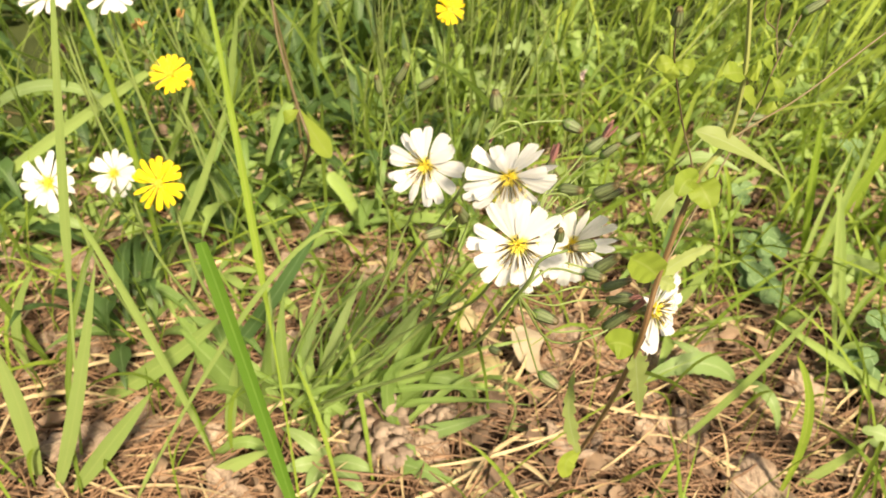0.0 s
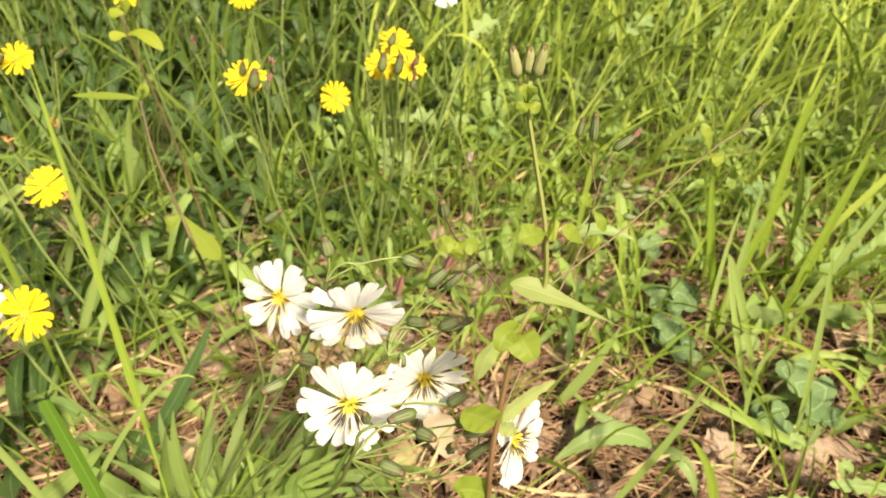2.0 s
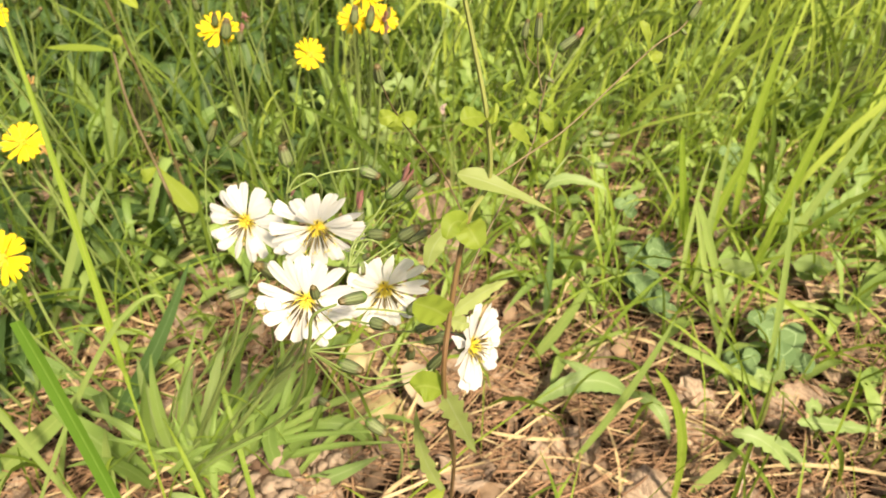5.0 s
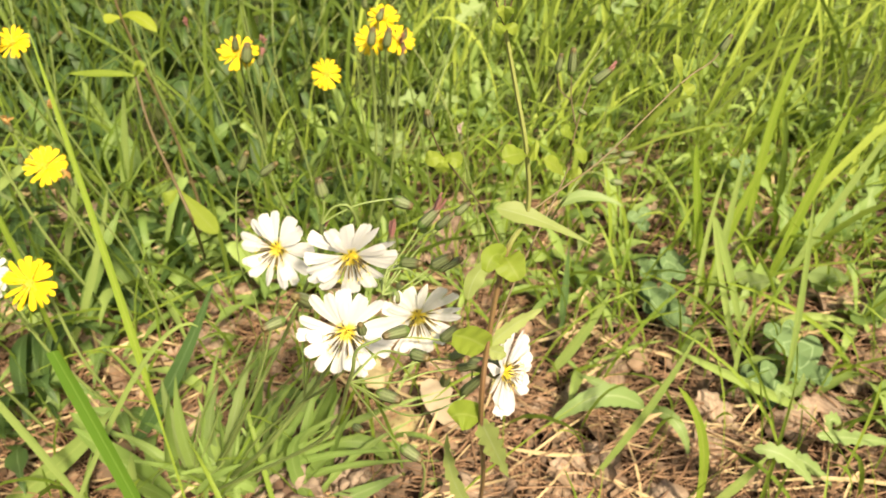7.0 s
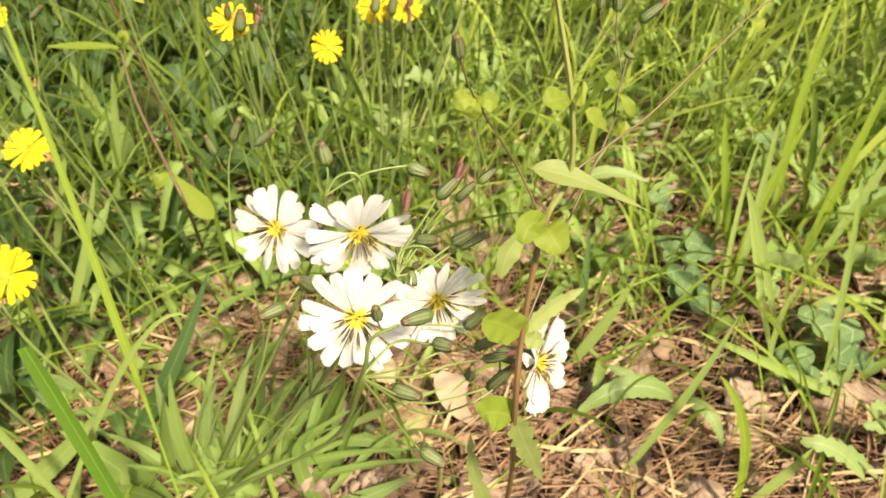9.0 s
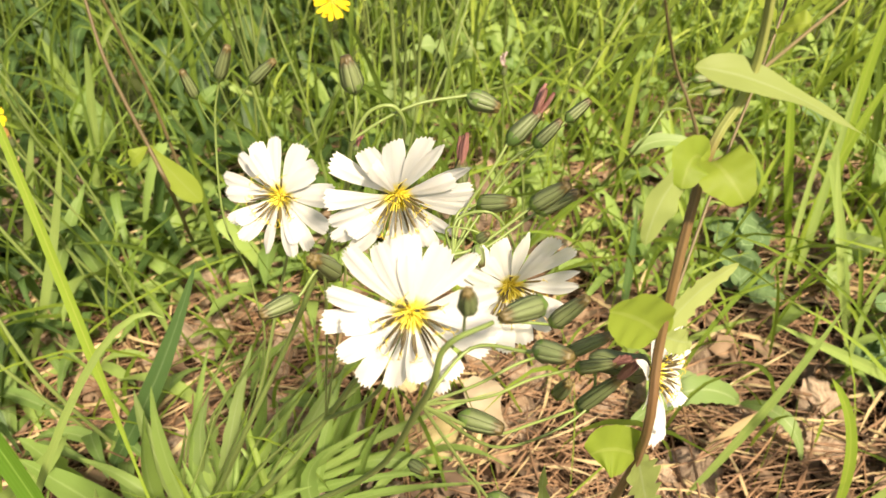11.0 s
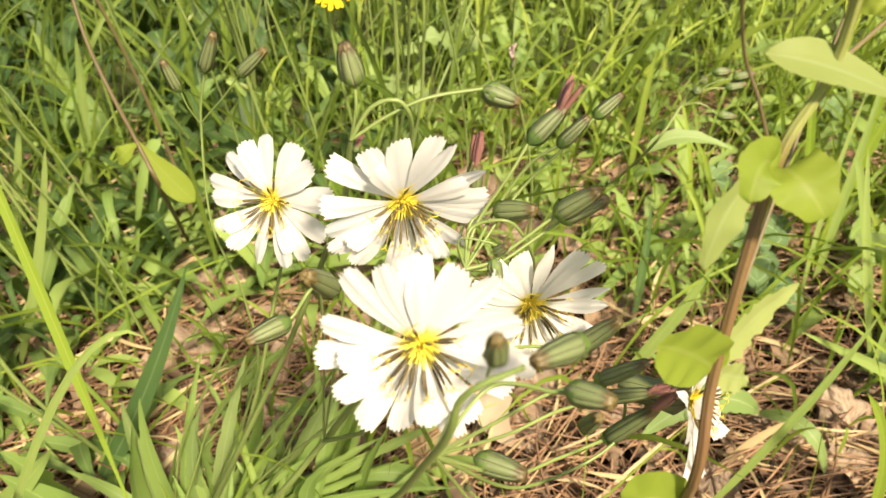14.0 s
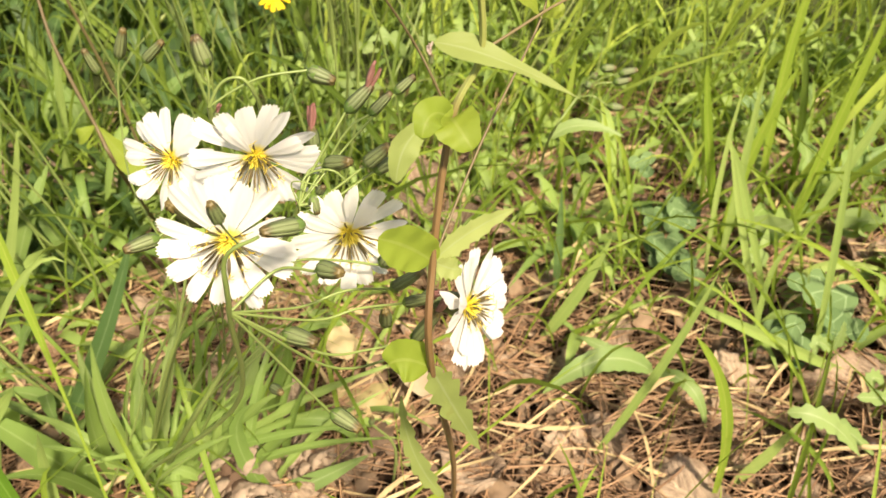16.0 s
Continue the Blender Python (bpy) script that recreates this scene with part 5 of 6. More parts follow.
    branch([(0.1166, 0.1936, 0.2657), (0.1152, 0.1975, 0.2724), (0.1148, 0.1991, 0.2792)], 0.0003, 0.00025)
    branch([(0.1152, 0.1975, 0.2724), (0.1126, 0.2008, 0.2740), (0.1114, 0.2012, 0.2789)], 0.0003, 0.00025)

thistle()


# ---- grass and leaves that stand out singly ----
def grass_tuft(a, label, blades, category="grass"):
    p = thing("grass_tuft", (a[0], a[1], -0.002), label, category, "grass tufts")
    if len(blades) == 1:
        s, m, b, w, mat, shape = blades[0]
        for side in (-1, 1):
            e = np.array(s) + (side * 0.014, 0.008, 0.03)
            blades = blades + [(s, tuple((np.array(s) + e) / 2 + (side * 0.002, 0, 0.004)), tuple(e), 0.0026, "grass", grass_shape)]
    for s, m, b, w, mat, shape in blades:
        leaf_part(p, "blade", s, m, b, w, shape, M[mat], (0.05, -0.9, 0.35), fold=0.22, wave=0.0 if shape in (grass_shape, cut_shape, reed_shape) else 0.012)
    return p


grass_tuft((-0.0350, 0.1990, -0.0020), "tall bright yellow-green grass blade standing in pine needles", [
    ((-0.0350, 0.1990, -0.0020), (-0.0492, 0.2425, 0.1250), (-0.0690, 0.2930, 0.2620), 0.0058, "grass_bright", reed_shape),
])
grass_tuft((-0.0020, 0.1290, -0.0020), "wide dark green grass blade with a cut blunt tip", [
    ((-0.0020, 0.1290, -0.0020), (-0.0275, 0.1670, 0.0950), (-0.0510, 0.1960, 0.1870), 0.0056, "blade_green", cut_shape),
])
grass_tuft((-0.1585, 0.2203, -0.0020), "green grass tuft with long upright blades in the litter", [
    ((-0.1585, 0.2203, -0.0020), (-0.1179, 0.2203, 0.1534), (-0.0850, 0.2203, 0.2744), 0.0064, "grass", reed_shape),
    ((-0.0870, 0.2266, -0.0020), (-0.1006, 0.2266, 0.1036), (-0.1132, 0.2266, 0.1723), 0.0059, "grass", grass_shape),
    ((-0.1642, 0.2020, -0.0020), (-0.1315, 0.2020, 0.0731), (-0.0942, 0.2020, 0.1705), 0.0074, "grass", lance_shape),
    ((-0.1515, 0.3458, -0.0020), (-0.1482, 0.3458, 0.1364), (-0.1557, 0.3458, 0.2144), 0.0037, "grass_bright", lance_shape),
    ((-0.1756, 0.2077, -0.0020), (-0.1624, 0.2077, 0.0670), (-0.1585, 0.2077, 0.1158), 0.0103, "grass", lance_shape),
    ((-0.1558, 0.2026, -0.0020), (-0.1222, 0.2026, 0.0477), (-0.0924, 0.2026, 0.0915), 0.0089, "grass", lance_shape),
    ((-0.2071, 0.2736, -0.0020), (-0.2051, 0.2736, 0.0415), (-0.1784, 0.2736, 0.0910), 0.0079, "grass", grass_shape),
])
grass_tuft((-0.3442, 0.3976, -0.0020), "dark green grass leaning over the weeds", [
    ((-0.3442, 0.3976, -0.0020), (-0.2217, 0.3976, 0.0890), (-0.1325, 0.3976, 0.1508), 0.0098, "grass", grass_shape),
    ((-0.1653, 0.3695, -0.0020), (-0.1262, 0.3695, 0.0720), (-0.0983, 0.3695, 0.1363), 0.0067, "grass", grass_shape),
])
grass_tuft((-0.1694, 0.2552, -0.0020), "broad green blade lying aslant over the litter", [
    ((-0.1694, 0.2552, -0.0020), (-0.1141, 0.2552, 0.0460), (-0.0782, 0.2552, 0.0843), 0.0108, "grass", lance_shape),
    ((-0.0829, 0.2373, -0.0020), (-0.0748, 0.2373, 0.0404), (-0.0666, 0.2373, 0.0755), 0.0061, "grass", lance_shape),
    ((-0.0930, 0.2145, -0.0020), (-0.0692, 0.2145, 0.0184), (-0.0505, 0.2145, 0.0324), 0.0080, "grass", lance_shape),
])
grass_tuft((-0.1217, 0.2000, -0.0020), "slim grass blade rising beside the white flowers", [
    ((-0.1217, 0.2000, -0.0020), (-0.0390, 0.2000, 0.1542), (-0.0023, 0.2000, 0.1908), 0.0028, "grass", grass_shape),
])
grass_tuft((-0.1038, 0.2931, -0.0020), "blue-green grass blade beside the white flowers", [
    ((-0.1038, 0.2931, -0.0020), (-0.0622, 0.2931, 0.0624), (-0.0267, 0.2931, 0.1308), 0.0087, "grass_dark", lance_shape),
])
grass_tuft((0.1533, 0.3322, -0.0020), "sunlit grass blade leaning aside in the litter", [
    ((0.1533, 0.3322, -0.0020), (0.1730, 0.3322, 0.0367), (0.1876, 0.3322, 0.0751), 0.0081, "grass", lance_shape),
    ((0.1709, 0.3700, -0.0020), (0.1704, 0.3700, 0.0396), (0.1689, 0.3700, 0.0813), 0.0053, "grass_dark", lance_shape),
])
grass_tuft((0.3230, 0.2878, -0.0020), "long green grass blades crossing above the needles", [
    ((0.3230, 0.2878, -0.0020), (0.2578, 0.2878, 0.0404), (0.2063, 0.2878, 0.0741), 0.0062, "grass", lance_shape),
    ((0.1831, 0.3400, -0.0020), (0.2075, 0.3400, 0.0149), (0.2332, 0.3400, 0.0216), 0.0037, "grass", lance_shape),
    ((0.1628, 0.2513, -0.0020), (0.1882, 0.2513, 0.0682), (0.2021, 0.2513, 0.1233), 0.0051, "grass", lance_shape),
    ((0.2629, 0.3662, -0.0020), (0.2550, 0.3662, 0.0750), (0.2545, 0.3662, 0.1361), 0.0046, "grass", grass_shape),
    ((0.2770, 0.3804, -0.0020), (0.2743, 0.3804, 0.0635), (0.2708, 0.3804, 0.1403), 0.0077, "grass", grass_shape),
])
grass_tuft((0.2156, 0.2251, -0.0020), "bright green grass blade standing in the litter", [
    ((0.2156, 0.2251, -0.0020), (0.2077, 0.2251, 0.0668), (0.1851, 0.2251, 0.1161), 0.0070, "grass_bright", grass_shape),
    ((0.2266, 0.2329, -0.0020), (0.2390, 0.2329, 0.0237), (0.2491, 0.2329, 0.0493), 0.0075, "grass", lance_shape),
    ((0.1770, 0.2713, -0.0020), (0.1928, 0.2713, 0.0259), (0.2076, 0.2713, 0.0367), 0.0052, "straw", lance_shape),
])
grass_tuft((0.2937, 0.2915, -0.0020), "tall green grass blades beside the clover", [
    ((0.2937, 0.2915, -0.0020), (0.2777, 0.2915, 0.0910), (0.2618, 0.2915, 0.1643), 0.0058, "grass", grass_shape),
    ((0.2815, 0.3217, -0.0020), (0.2514, 0.3217, 0.0755), (0.2299, 0.3217, 0.1387), 0.0055, "grass", grass_shape),
    ((0.2701, 0.3059, -0.0020), (0.2607, 0.3059, 0.0584), (0.2684, 0.3059, 0.0868), 0.0049, "grass", grass_shape),
    ((0.3068, 0.3491, -0.0020), (0.3203, 0.3491, 0.0270), (0.3676, 0.3491, 0.0172), 0.0073, "grass", lance_shape),
])
grass_tuft((0.2755, 0.3869, -0.0020), "tall sunlit grass leaning over the clover", [
    ((0.2755, 0.3869, -0.0020), (0.2800, 0.3869, 0.0776), (0.2927, 0.3869, 0.1357), 0.0094, "grass_bright", grass_shape),
    ((0.3139, 0.3840, -0.0020), (0.3215, 0.3840, 0.0864), (0.3287, 0.3840, 0.1654), 0.0105, "grass_bright", grass_shape),
    ((0.2837, 0.3984, -0.0020), (0.2609, 0.3984, 0.0796), (0.2480, 0.3984, 0.1351), 0.0079, "grass_bright", grass_shape),
    ((0.2927, 0.3412, -0.0020), (0.2571, 0.3412, 0.0869), (0.2414, 0.3412, 0.1203), 0.0071, "grass", grass_shape),
    ((0.3219, 0.3834, -0.0020), (0.3391, 0.3834, 0.0769), (0.3612, 0.3834, 0.1572), 0.0091, "grass", grass_shape),
    ((0.3253, 0.4345, -0.0020), (0.3134, 0.4345, 0.1122), (0.3189, 0.4345, 0.1866), 0.0092, "grass_bright", grass_shape),
])
grass_tuft((-0.1658, 0.5079, -0.0020), "dark grass blade among the broad weeds", [
    ((-0.1658, 0.5079, -0.0020), (-0.1456, 0.5079, 0.0670), (-0.1303, 0.5079, 0.1271), 0.0090, "grass", grass_shape),
    ((-0.1941, 0.4466, -0.0020), (-0.1685, 0.4466, 0.0592), (-0.1474, 0.4466, 0.1085), 0.0072, "grass", grass_shape),
    ((-0.1988, 0.6159, -0.0020), (-0.2005, 0.6159, 0.0454), (-0.2068, 0.6159, 0.0890), 0.0147, "grass", lance_shape),
])


# ---- clover, right-hand weeds ----
def leaflet_mesh(size):
    rows, cols = 13, 9
    v, s = np.linspace(0, 1, rows), np.linspace(-1, 1, cols)
    half = 0.5 * size * np.sqrt(np.clip(1 - (2 * v - 1.02) ** 2, 0.004, 1)) * (0.8 + 0.2 * v)
    x = np.repeat((v * size)[:, None], cols, 1)
    x[-1] -= 0.05 * size * (1 - np.abs(s))
    z = 0.12 * size * np.abs(s)[None] * np.sin(np.pi * v)[:, None] + 0.05 * size * (v**2)[:, None]
    return Sheet().grid(np.stack([x, half[:, None] * s[None], z], -1)).mesh("leaflet", M["clover"])


LEAFLET = leaflet_mesh(0.014)


def clover(top, size, turn, tilt, seed):
    rng = np.random.default_rng(seed)
    top = np.array(top)
    base = np.array((top[0] + rng.normal(0, 0.01), top[1] + 0.012 + rng.normal(0, 0.006), -0.002))
    p = thing("clover", tuple(base), "three-part clover leaf with pale chevrons on a thin stalk", "clover", "clover leaves")
    stem_part(p, "stalk", [base, (base + top) / 2 + (0.003, 0, 0.004), top], 0.0006, 0.0005, M["stem"], sides=6)
    for i in range(3):
        ob = new("leaflet", LEAFLET)
        ob.parent = p
        ob.matrix_basis = Matrix.Translation(Vector(top - base)) @ Matrix.Rotation(radians(tilt), 4, "X") @ Matrix.Rotation(radians(turn + 120 * i), 4, "Z") @ Matrix.Rotation(rng.normal(-0.05, 0.12), 4, "Y") @ Matrix.Scale(size / 0.014, 4)


for n, (top, size, turn) in enumerate((
    ((0.3032, 0.3114, 0.0350), 0.0175, 20), ((0.2829, 0.3033, 0.0220), 0.013, 60), ((0.2415, 0.3724, 0.0200), 0.013, 250), ((0.2513, 0.3974, 0.0300), 0.013, 100),
    ((0.2376, 0.4048, 0.0300), 0.012, 10), ((0.2544, 0.4038, 0.0300), 0.012, 200), ((0.2351, 0.3804, 0.0200), 0.012, 130), ((0.2847, 0.3135, 0.0150), 0.012, 80),
    ((0.2382, 0.3784, 0.0250), 0.014, 20), ((0.2471, 0.3610, 0.0200), 0.013, 75), ((0.2563, 0.4070, 0.0300), 0.014, 110), ((0.2848, 0.3113, 0.0150), 0.014, 160), ((0.3075, 0.3360, 0.0250), 0.014, 35), ((0.3113, 0.3073, 0.0250), 0.016, 80),
    ((0.2474, 0.4596, 0.0300), 0.012, 45), ((0.3451, 0.5142, 0.0400), 0.012, 45), ((0.2907, 0.2990, 0.0100), 0.012, 200),
)):
    clover(top, 0.9 * size, turn, 32, 600 + n)


def weed(name, label, base, leaves, stem=(), mat="broad", shape=lobed_shape, stem_mat="stem", category="weed", group="leafy weeds", facing=(0.0, -0.55, 0.8)):
    p = thing(name, (base[0], base[1], -0.002), label, category, group)
    if stem:
        stem_part(p, "stem", stem, 0.0011, 0.0006, M[stem_mat], sides=8)
    for a, m, b, w in leaves:
        leaf_part(p, "leaf", a, m, b, w, shape, M[mat], facing, 40 if shape is lobed_shape else 20, 5, 0.2, 0.02)
    return p


weed("toothed_weed", "pale green toothed leaf folded over a grass stem", (0.2122, 0.3040, 0.0000), [
    ((0.2074, 0.2942, 0.0120), (0.1781, 0.2921, 0.0280), (0.1462, 0.2839, 0.0140), 0.0150),
    ((0.2074, 0.2942, 0.0120), (0.2178, 0.2739, 0.0240), (0.2266, 0.2636, 0.0020), 0.0085),
    ((0.1965, 0.2994, 0.0140), (0.1821, 0.3056, 0.0220), (0.1713, 0.3141, 0.0220), 0.0075),
], shape=toothed_shape, mat="broad_light")
weed("red_stalked_weed", "leafy weed with a brown stalk and clasping toothed leaves", (0.2493, 0.2208, 0.0000), [
    ((0.2619, 0.2500, 0.0720), (0.2522, 0.2480, 0.0805), (0.2525, 0.2460, 0.0740), 0.008),
    ((0.2619, 0.2500, 0.0720), (0.2628, 0.2500, 0.0807), (0.2611, 0.2500, 0.0909), 0.006),
    ((0.2645, 0.2480, 0.0230), (0.2783, 0.2440, 0.0244), (0.3008, 0.2380, 0.0039), 0.0105),
], stem=[(0.2493, 0.2208, 0.0000), (0.2663, 0.2500, 0.0201), (0.2647, 0.2500, 0.0473), (0.2616, 0.2500, 0.0731)], shape=jagged_shape, mat="broad_light", stem_mat="red_stem")
weed("red_stalked_weed", "weed with a brown stalk and pale clasping leaves", (0.2747, 0.2156, 0.0000), [
    ((0.3050, 0.2600, 0.0344), (0.2965, 0.2580, 0.0398), (0.2983, 0.2560, 0.0318), 0.010),
    ((0.2289, 0.2200, 0.0727), (0.2433, 0.2150, 0.0716), (0.2603, 0.2100, 0.0527), 0.010),
    ((0.2855, 0.2500, 0.0376), (0.3073, 0.2500, 0.0331), (0.3372, 0.2500, 0.0254), 0.010),
], stem=[(0.2747, 0.2156, 0.0000), (0.3131, 0.2600, -0.0114), (0.3065, 0.2600, 0.0342)], shape=jagged_shape, mat="broad_light", stem_mat="red_stem")
weed("arrow_leaved_weed", "weed with broad triangular pale green leaves", (0.3126, 0.3797, 0.0000), [
    ((0.2948, 0.3722, 0.0350), (0.2981, 0.3683, 0.0420), (0.3058, 0.3625, 0.0500), 0.024),
    ((0.2899, 0.3594, 0.0200), (0.2821, 0.3588, 0.0300), (0.2716, 0.3451, 0.0300), 0.016),
    ((0.3507, 0.3776, 0.0300), (0.3533, 0.3727, 0.0400), (0.3581, 0.3630, 0.0450), 0.022),
], shape=arrow_shape, mat="broad_light")
weed("mugwort", "weed with deeply cut pale green leaves", (0.3800, 0.4380, 0.0000), [
    ((0.3800, 0.4380, 0.0000), (0.3586, 0.4380, 0.0204), (0.3465, 0.4486, 0.0550), 0.0177),
    ((0.3908, 0.4435, 0.0000), (0.3703, 0.4151, 0.0400), (0.3867, 0.4214, 0.0600), 0.0190),
    ((0.3806, 0.4314, 0.0000), (0.3562, 0.3883, 0.0204), (0.3632, 0.3689, 0.0400), 0.0204),
    ((0.3731, 0.4323, 0.0000), (0.3405, 0.4079, 0.0204), (0.3188, 0.4016, 0.0450), 0.0163),
    ((0.3928, 0.4005, 0.0000), (0.3677, 0.3564, 0.0204), (0.3760, 0.3366, 0.0400), 0.0204),
    ((0.3963, 0.4336, 0.0000), (0.3838, 0.4174, 0.0400), (0.3965, 0.4306, 0.0600), 0.0177),
    ((0.3986, 0.4477, 0.0000), (0.3554, 0.4196, 0.0400), (0.3452, 0.4346, 0.0550), 0.0177),
], mat="broad")
weed("lobed_weed", "weed with a bent brown stalk and lobed green leaves", (-0.1007, 0.4709, 0.0000), [
    ((-0.0525, 0.3500, 0.1470), (-0.0445, 0.3470, 0.1335), (-0.0360, 0.3450, 0.1200), 0.0120),
    ((-0.0525, 0.3500, 0.1470), (-0.0561, 0.3450, 0.1458), (-0.0598, 0.3450, 0.1425), 0.009),
    ((-0.0651, 0.3700, 0.2028), (-0.0743, 0.3700, 0.2046), (-0.0975, 0.3700, 0.2055), 0.0045),
    ((-0.0651, 0.3700, 0.2028), (-0.0613, 0.3680, 0.2080), (-0.0625, 0.3660, 0.2118), 0.007),
], stem=[(-0.0919, 0.4702, 0.0000), (-0.0492, 0.3500, 0.1218), (-0.0525, 0.3500, 0.1470), (-0.0615, 0.3600, 0.1794), (-0.0651, 0.3700, 0.2028)], shape=spoon_shape, mat="thistle_leaf", stem_mat="tan_stem")
weed("lobed_weed", "weed with rounded lobed green leaves among grass", (0.0588, 0.5457, 0.0000), [
    ((0.0371, 0.5108, 0.0300), (0.0517, 0.5031, 0.0450), (0.0692, 0.4896, 0.0450), 0.022),
    ((0.0566, 0.5381, 0.0500), (0.0618, 0.5208, 0.0650), (0.0668, 0.5390, 0.0700), 0.018),
    ((0.0908, 0.5616, 0.0700), (0.0816, 0.5531, 0.0900), (0.0633, 0.5495, 0.0900), 0.016),
    ((0.0908, 0.5616, 0.0700), (0.1041, 0.5463, 0.0900), (0.1147, 0.5658, 0.0850), 0.014),
    ((0.1193, 0.6249, 0.1200), (0.1302, 0.6375, 0.1300), (0.1456, 0.6432, 0.1300), 0.02),
    ((0.2659, 0.6261, 0.1200), (0.2570, 0.6124, 0.1400), (0.2746, 0.6321, 0.1400), 0.022),
], stem=[(0.0588, 0.5457, 0.0000), (0.0754, 0.5459, 0.0500), (0.0965, 0.5776, 0.0800), (0.1193, 0.6249, 0.1200)], mat="broad_light")

weed("arrow_leaved_weed", "weed with one heart-shaped pale green leaf beside grass", (0.3205, 0.3814, 0.0000), [
    ((0.3183, 0.3896, 0.0340), (0.3003, 0.3718, 0.0370), (0.2875, 0.3635, 0.0300), 0.0165),
    ((0.3050, 0.3957, 0.0360), (0.2961, 0.3889, 0.0370), (0.2878, 0.3810, 0.0340), 0.009),
], stem=[(0.3205, 0.3814, 0.0000), (0.3220, 0.3828, 0.0200), (0.3183, 0.3896, 0.0340)], shape=arrow_shape, mat="rosette")
weed("lobed_weed", "slim weed with clasping lime-green leaves among grass", (-0.0820, 0.4700, 0.0000), [
    ((-0.0903, 0.4400, 0.2065), (-0.0800, 0.4360, 0.2085), (-0.0690, 0.4300, 0.2015), 0.0085),
    ((-0.0903, 0.4400, 0.2065), (-0.0950, 0.4370, 0.2075), (-0.0985, 0.4350, 0.2060), 0.0080),
    ((-0.0885, 0.4400, 0.2180), (-0.0925, 0.4385, 0.2200), (-0.0950, 0.4370, 0.2180), 0.0080),
    ((-0.0885, 0.4400, 0.2180), (-0.0870, 0.4390, 0.2240), (-0.0880, 0.4380, 0.2290), 0.0070),
], stem=[(-0.0820, 0.4700, 0.0000), (-0.0850, 0.4600, 0.1100), (-0.0903, 0.4400, 0.2065), (-0.0885, 0.4400, 0.2200)], shape=spoon_shape, mat="lime", stem_mat="tan_stem")
weed("mugwort", "weed with deeply cut pale leaves among tall grass", (0.3745, 0.4353, 0.0000), [
    ((0.3463, 0.4165, 0.0300), (0.3397, 0.4209, 0.0500), (0.3453, 0.4457, 0.0600), 0.0136),
    ((0.3469, 0.4131, 0.0300), (0.3559, 0.4094, 0.0500), (0.3743, 0.4323, 0.0600), 0.0136),
    ((0.4062, 0.4292, 0.0300), (0.4081, 0.4372, 0.0550), (0.4255, 0.4671, 0.0700), 0.0136),
    ((0.3985, 0.4228, 0.0300), (0.3785, 0.4249, 0.0550), (0.3901, 0.4460, 0.0650), 0.0122),
    ((0.3068, 0.4941, 0.0300), (0.2970, 0.4920, 0.0400), (0.2766, 0.4816, 0.0450), 0.0095),
    ((0.3469, 0.4634, 0.0300), (0.3236, 0.4511, 0.0500), (0.3178, 0.4673, 0.0550), 0.0109),
], mat="broad")
weed("mugwort", "weed with small lobed leaves among sunlit grass", (0.2491, 0.5878, 0.0000), [
    ((0.2555, 0.5870, 0.0500), (0.2422, 0.5794, 0.0600), (0.2249, 0.5606, 0.0650), 0.0095),
    ((0.1513, 0.5846, 0.0500), (0.1402, 0.5769, 0.0600), (0.1309, 0.5837, 0.0650), 0.0109),
    ((0.2091, 0.5145, 0.0300), (0.2268, 0.4979, 0.0450), (0.2437, 0.4761, 0.0450), 0.0095),
    ((0.2894, 0.5664, 0.0400), (0.3051, 0.5638, 0.0600), (0.3258, 0.5583, 0.0700), 0.0109),
    ((0.1791, 0.4746, 0.0136), (0.1995, 0.4637, 0.0350), (0.2150, 0.4550, 0.0350), 0.0088),
], mat="broad")

weed("dock", "weed with broad strap-shaped green leaves under the grass", (-0.2159, 0.5822, 0.0000), [
    ((-0.2453, 0.6050, 0.0100), (-0.2520, 0.6144, 0.0450), (-0.2879, 0.6629, 0.0600), 0.015),
    ((-0.2108, 0.5757, 0.0100), (-0.1831, 0.5725, 0.0450), (-0.1787, 0.6190, 0.0600), 0.014),
    ((-0.1837, 0.5656, 0.0100), (-0.1605, 0.5616, 0.0400), (-0.1918, 0.5991, 0.0600), 0.013),
    ((-0.2548, 0.5779, 0.0100), (-0.2539, 0.5662, 0.0400), (-0.2899, 0.5861, 0.0400), 0.015),
], shape=lance_shape)
weed("dock", "broad green weed leaves lying among meadow grass", (-0.1152, 0.5956, 0.0000), [
    ((-0.1219, 0.5896, 0.0100), (-0.0940, 0.5823, 0.0450), (-0.0750, 0.6019, 0.0500), 0.014),
    ((-0.1375, 0.5722, 0.0100), (-0.1167, 0.5677, 0.0350), (-0.1478, 0.5708, 0.0450), 0.013),
    ((-0.0869, 0.5879, 0.0100), (-0.0580, 0.5749, 0.0400), (-0.0316, 0.5792, 0.0450), 0.012),
    ((-0.0766, 0.7295, 0.0100), (-0.0852, 0.7092, 0.0450), (-0.1094, 0.7257, 0.0500), 0.016),
], shape=lance_shape)
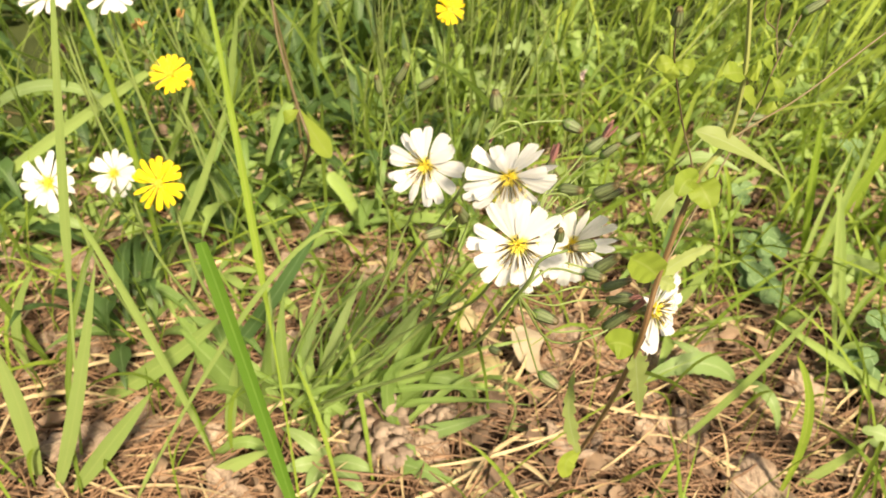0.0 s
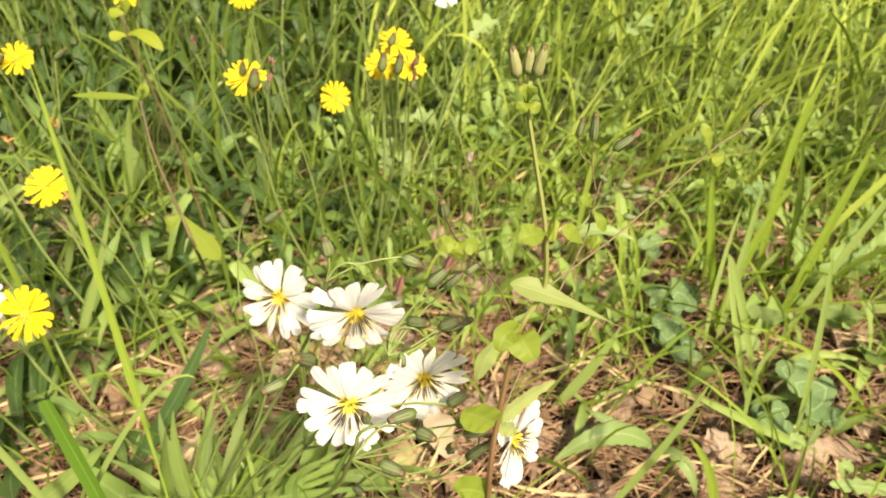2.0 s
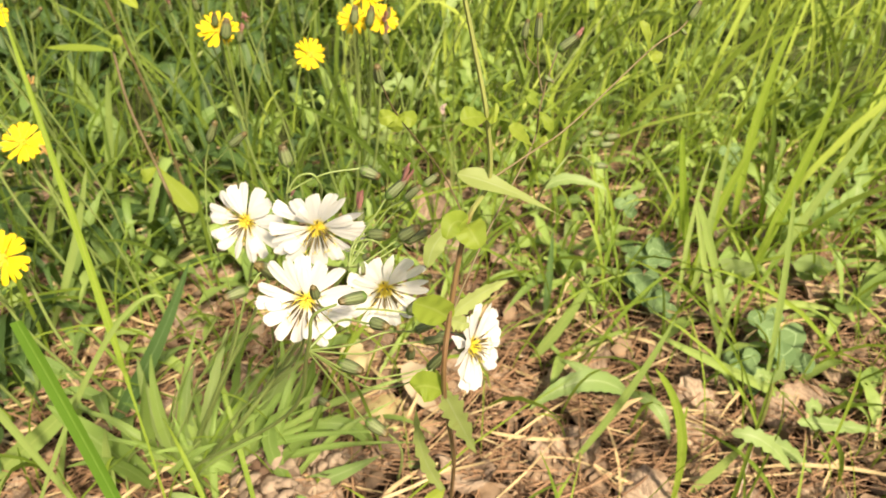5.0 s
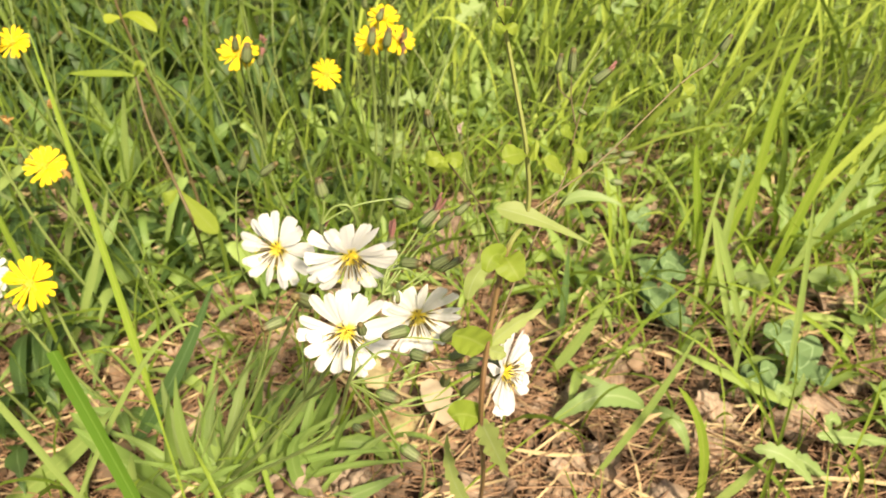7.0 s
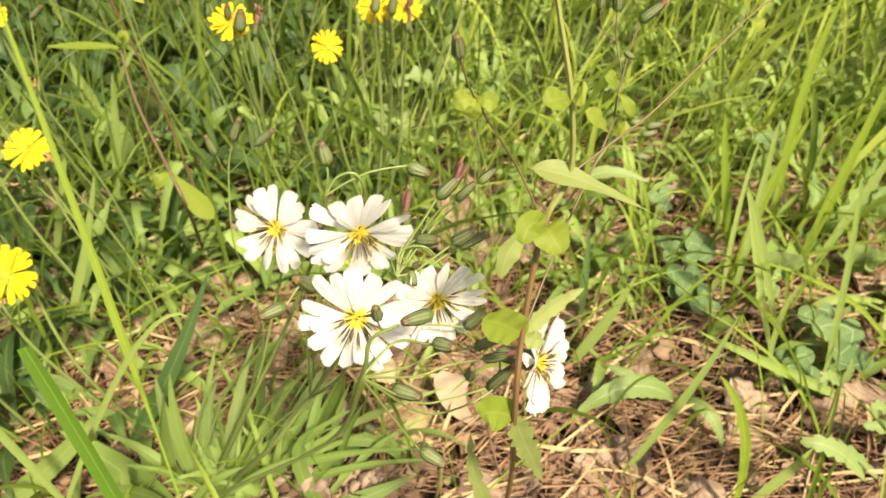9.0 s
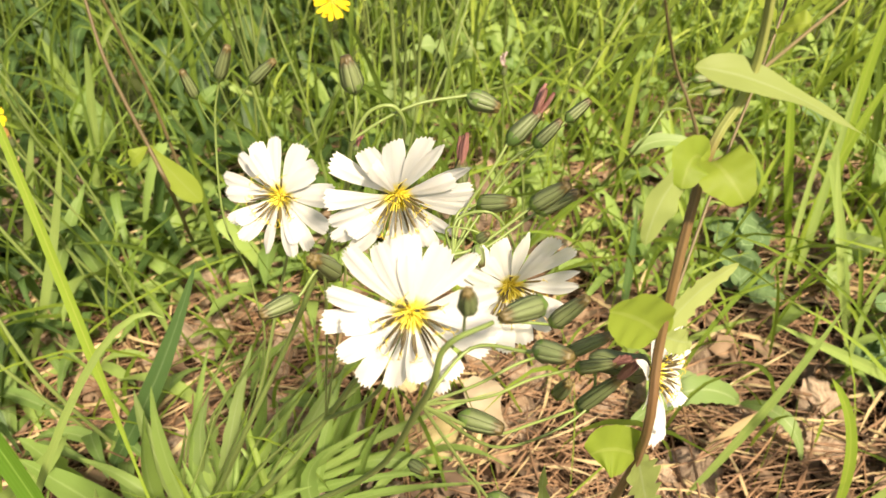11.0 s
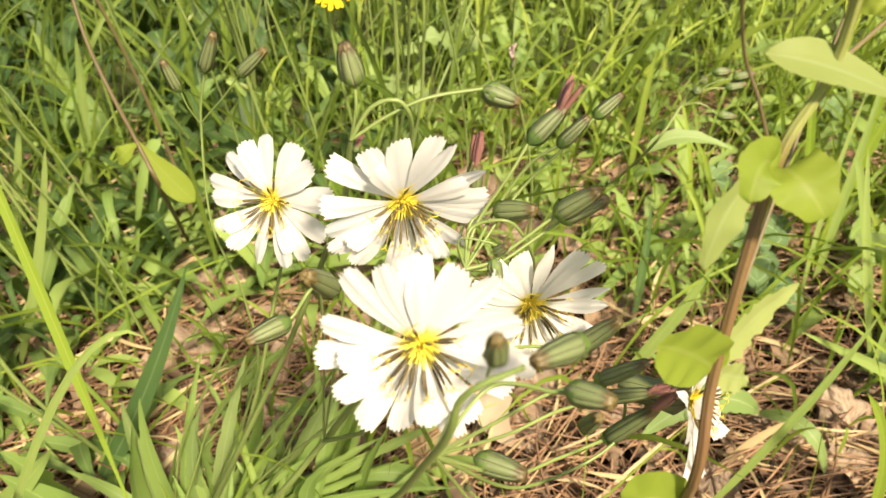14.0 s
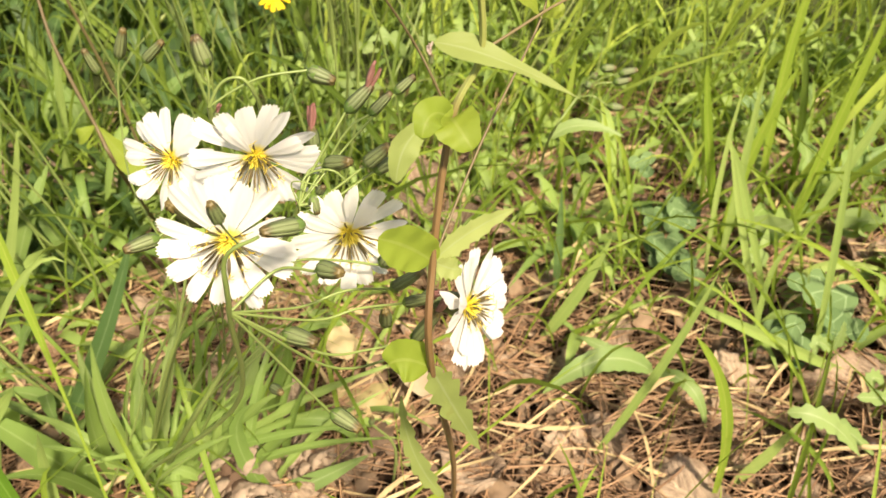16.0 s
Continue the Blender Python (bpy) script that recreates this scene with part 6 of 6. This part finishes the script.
weed("lobed_weed", "weed with small lobed light green leaves", (-0.1441, 0.5698, 0.0000), [
    ((-0.1475, 0.5565, 0.0120), (-0.1177, 0.5212, 0.0200), (-0.0929, 0.4804, 0.0200), 0.016),
    ((-0.1369, 0.5518, 0.0120), (-0.1209, 0.5409, 0.0300), (-0.1007, 0.5364, 0.0350), 0.012),
    ((0.0545, 0.6087, 0.0400), (0.0445, 0.5689, 0.0450), (0.0549, 0.5406, 0.0400), 0.016),
    ((0.0392, 0.6320, 0.0450), (0.0551, 0.6175, 0.0550), (0.0725, 0.6060, 0.0550), 0.014),
], mat="broad_light")

weed("thistle_seedling", "low green rosette weed beside the pine cone", (-0.0275, 0.2290, 0.0000), [
    ((-0.0270, 0.2282, 0.0040), (-0.0375, 0.2328, 0.0140), (-0.0535, 0.2413, 0.0120), 0.0085),
    ((-0.0282, 0.2264, 0.0040), (-0.0367, 0.2197, 0.0120), (-0.0483, 0.2176, 0.0080), 0.0085),
    ((-0.0265, 0.2248, 0.0040), (-0.0300, 0.2136, 0.0100), (-0.0314, 0.2039, 0.0060), 0.0090),
    ((-0.0238, 0.2267, 0.0040), (-0.0109, 0.2223, 0.0120), (0.0003, 0.2200, 0.0080), 0.0085),
    ((-0.0234, 0.2243, 0.0040), (-0.0114, 0.2147, 0.0100), (-0.0035, 0.2072, 0.0060), 0.0085),
], shape=lance_shape, mat="broad_light")
weed("thistle_seedling", "low jagged green leaves beside the pine cone", (0.0060, 0.2260, 0.0000), [
    ((0.0028, 0.2283, 0.0040), (0.0226, 0.2208, 0.0140), (0.0490, 0.2127, 0.0080), 0.0110),
    ((0.0092, 0.2237, 0.0040), (0.0190, 0.2309, 0.0120), (0.0149, 0.2345, 0.0140), 0.0060),
], shape=jagged_shape)

weed("withered_leaf", "pale pinkish-tan withered leaf hanging above the litter", (0.0949, 0.2926, 0.0000), [
    ((0.0829, 0.3068, 0.0320), (0.0830, 0.2947, 0.0220), (0.0960, 0.2928, 0.0020), 0.0200),
], shape=arrow_shape, mat="dead_pale", category="leaf", group="fallen leaves")
weed("dock", "long strap-shaped green leaves leaning through the grass", (-0.3643, 0.4874, 0.0000), [
    ((-0.3657, 0.4970, 0.0100), (-0.2733, 0.4689, 0.0800), (-0.1977, 0.4513, 0.0700), 0.0105),
    ((-0.3029, 0.4546, 0.0100), (-0.2450, 0.3910, 0.0300), (-0.2103, 0.3848, 0.0200), 0.0110),
], shape=lance_shape, mat="broad_light")
weed("dock", "upright deep green strap leaf among weeds", (-0.1582, 0.4039, 0.0000), [
    ((-0.1662, 0.4033, 0.0000), (-0.1404, 0.4052, 0.0500), (-0.1242, 0.4339, 0.0800), 0.0115),
    ((-0.1239, 0.4131, 0.0000), (-0.1317, 0.4126, 0.0500), (-0.1593, 0.4447, 0.0600), 0.0080),
], shape=lance_shape, mat="broad")
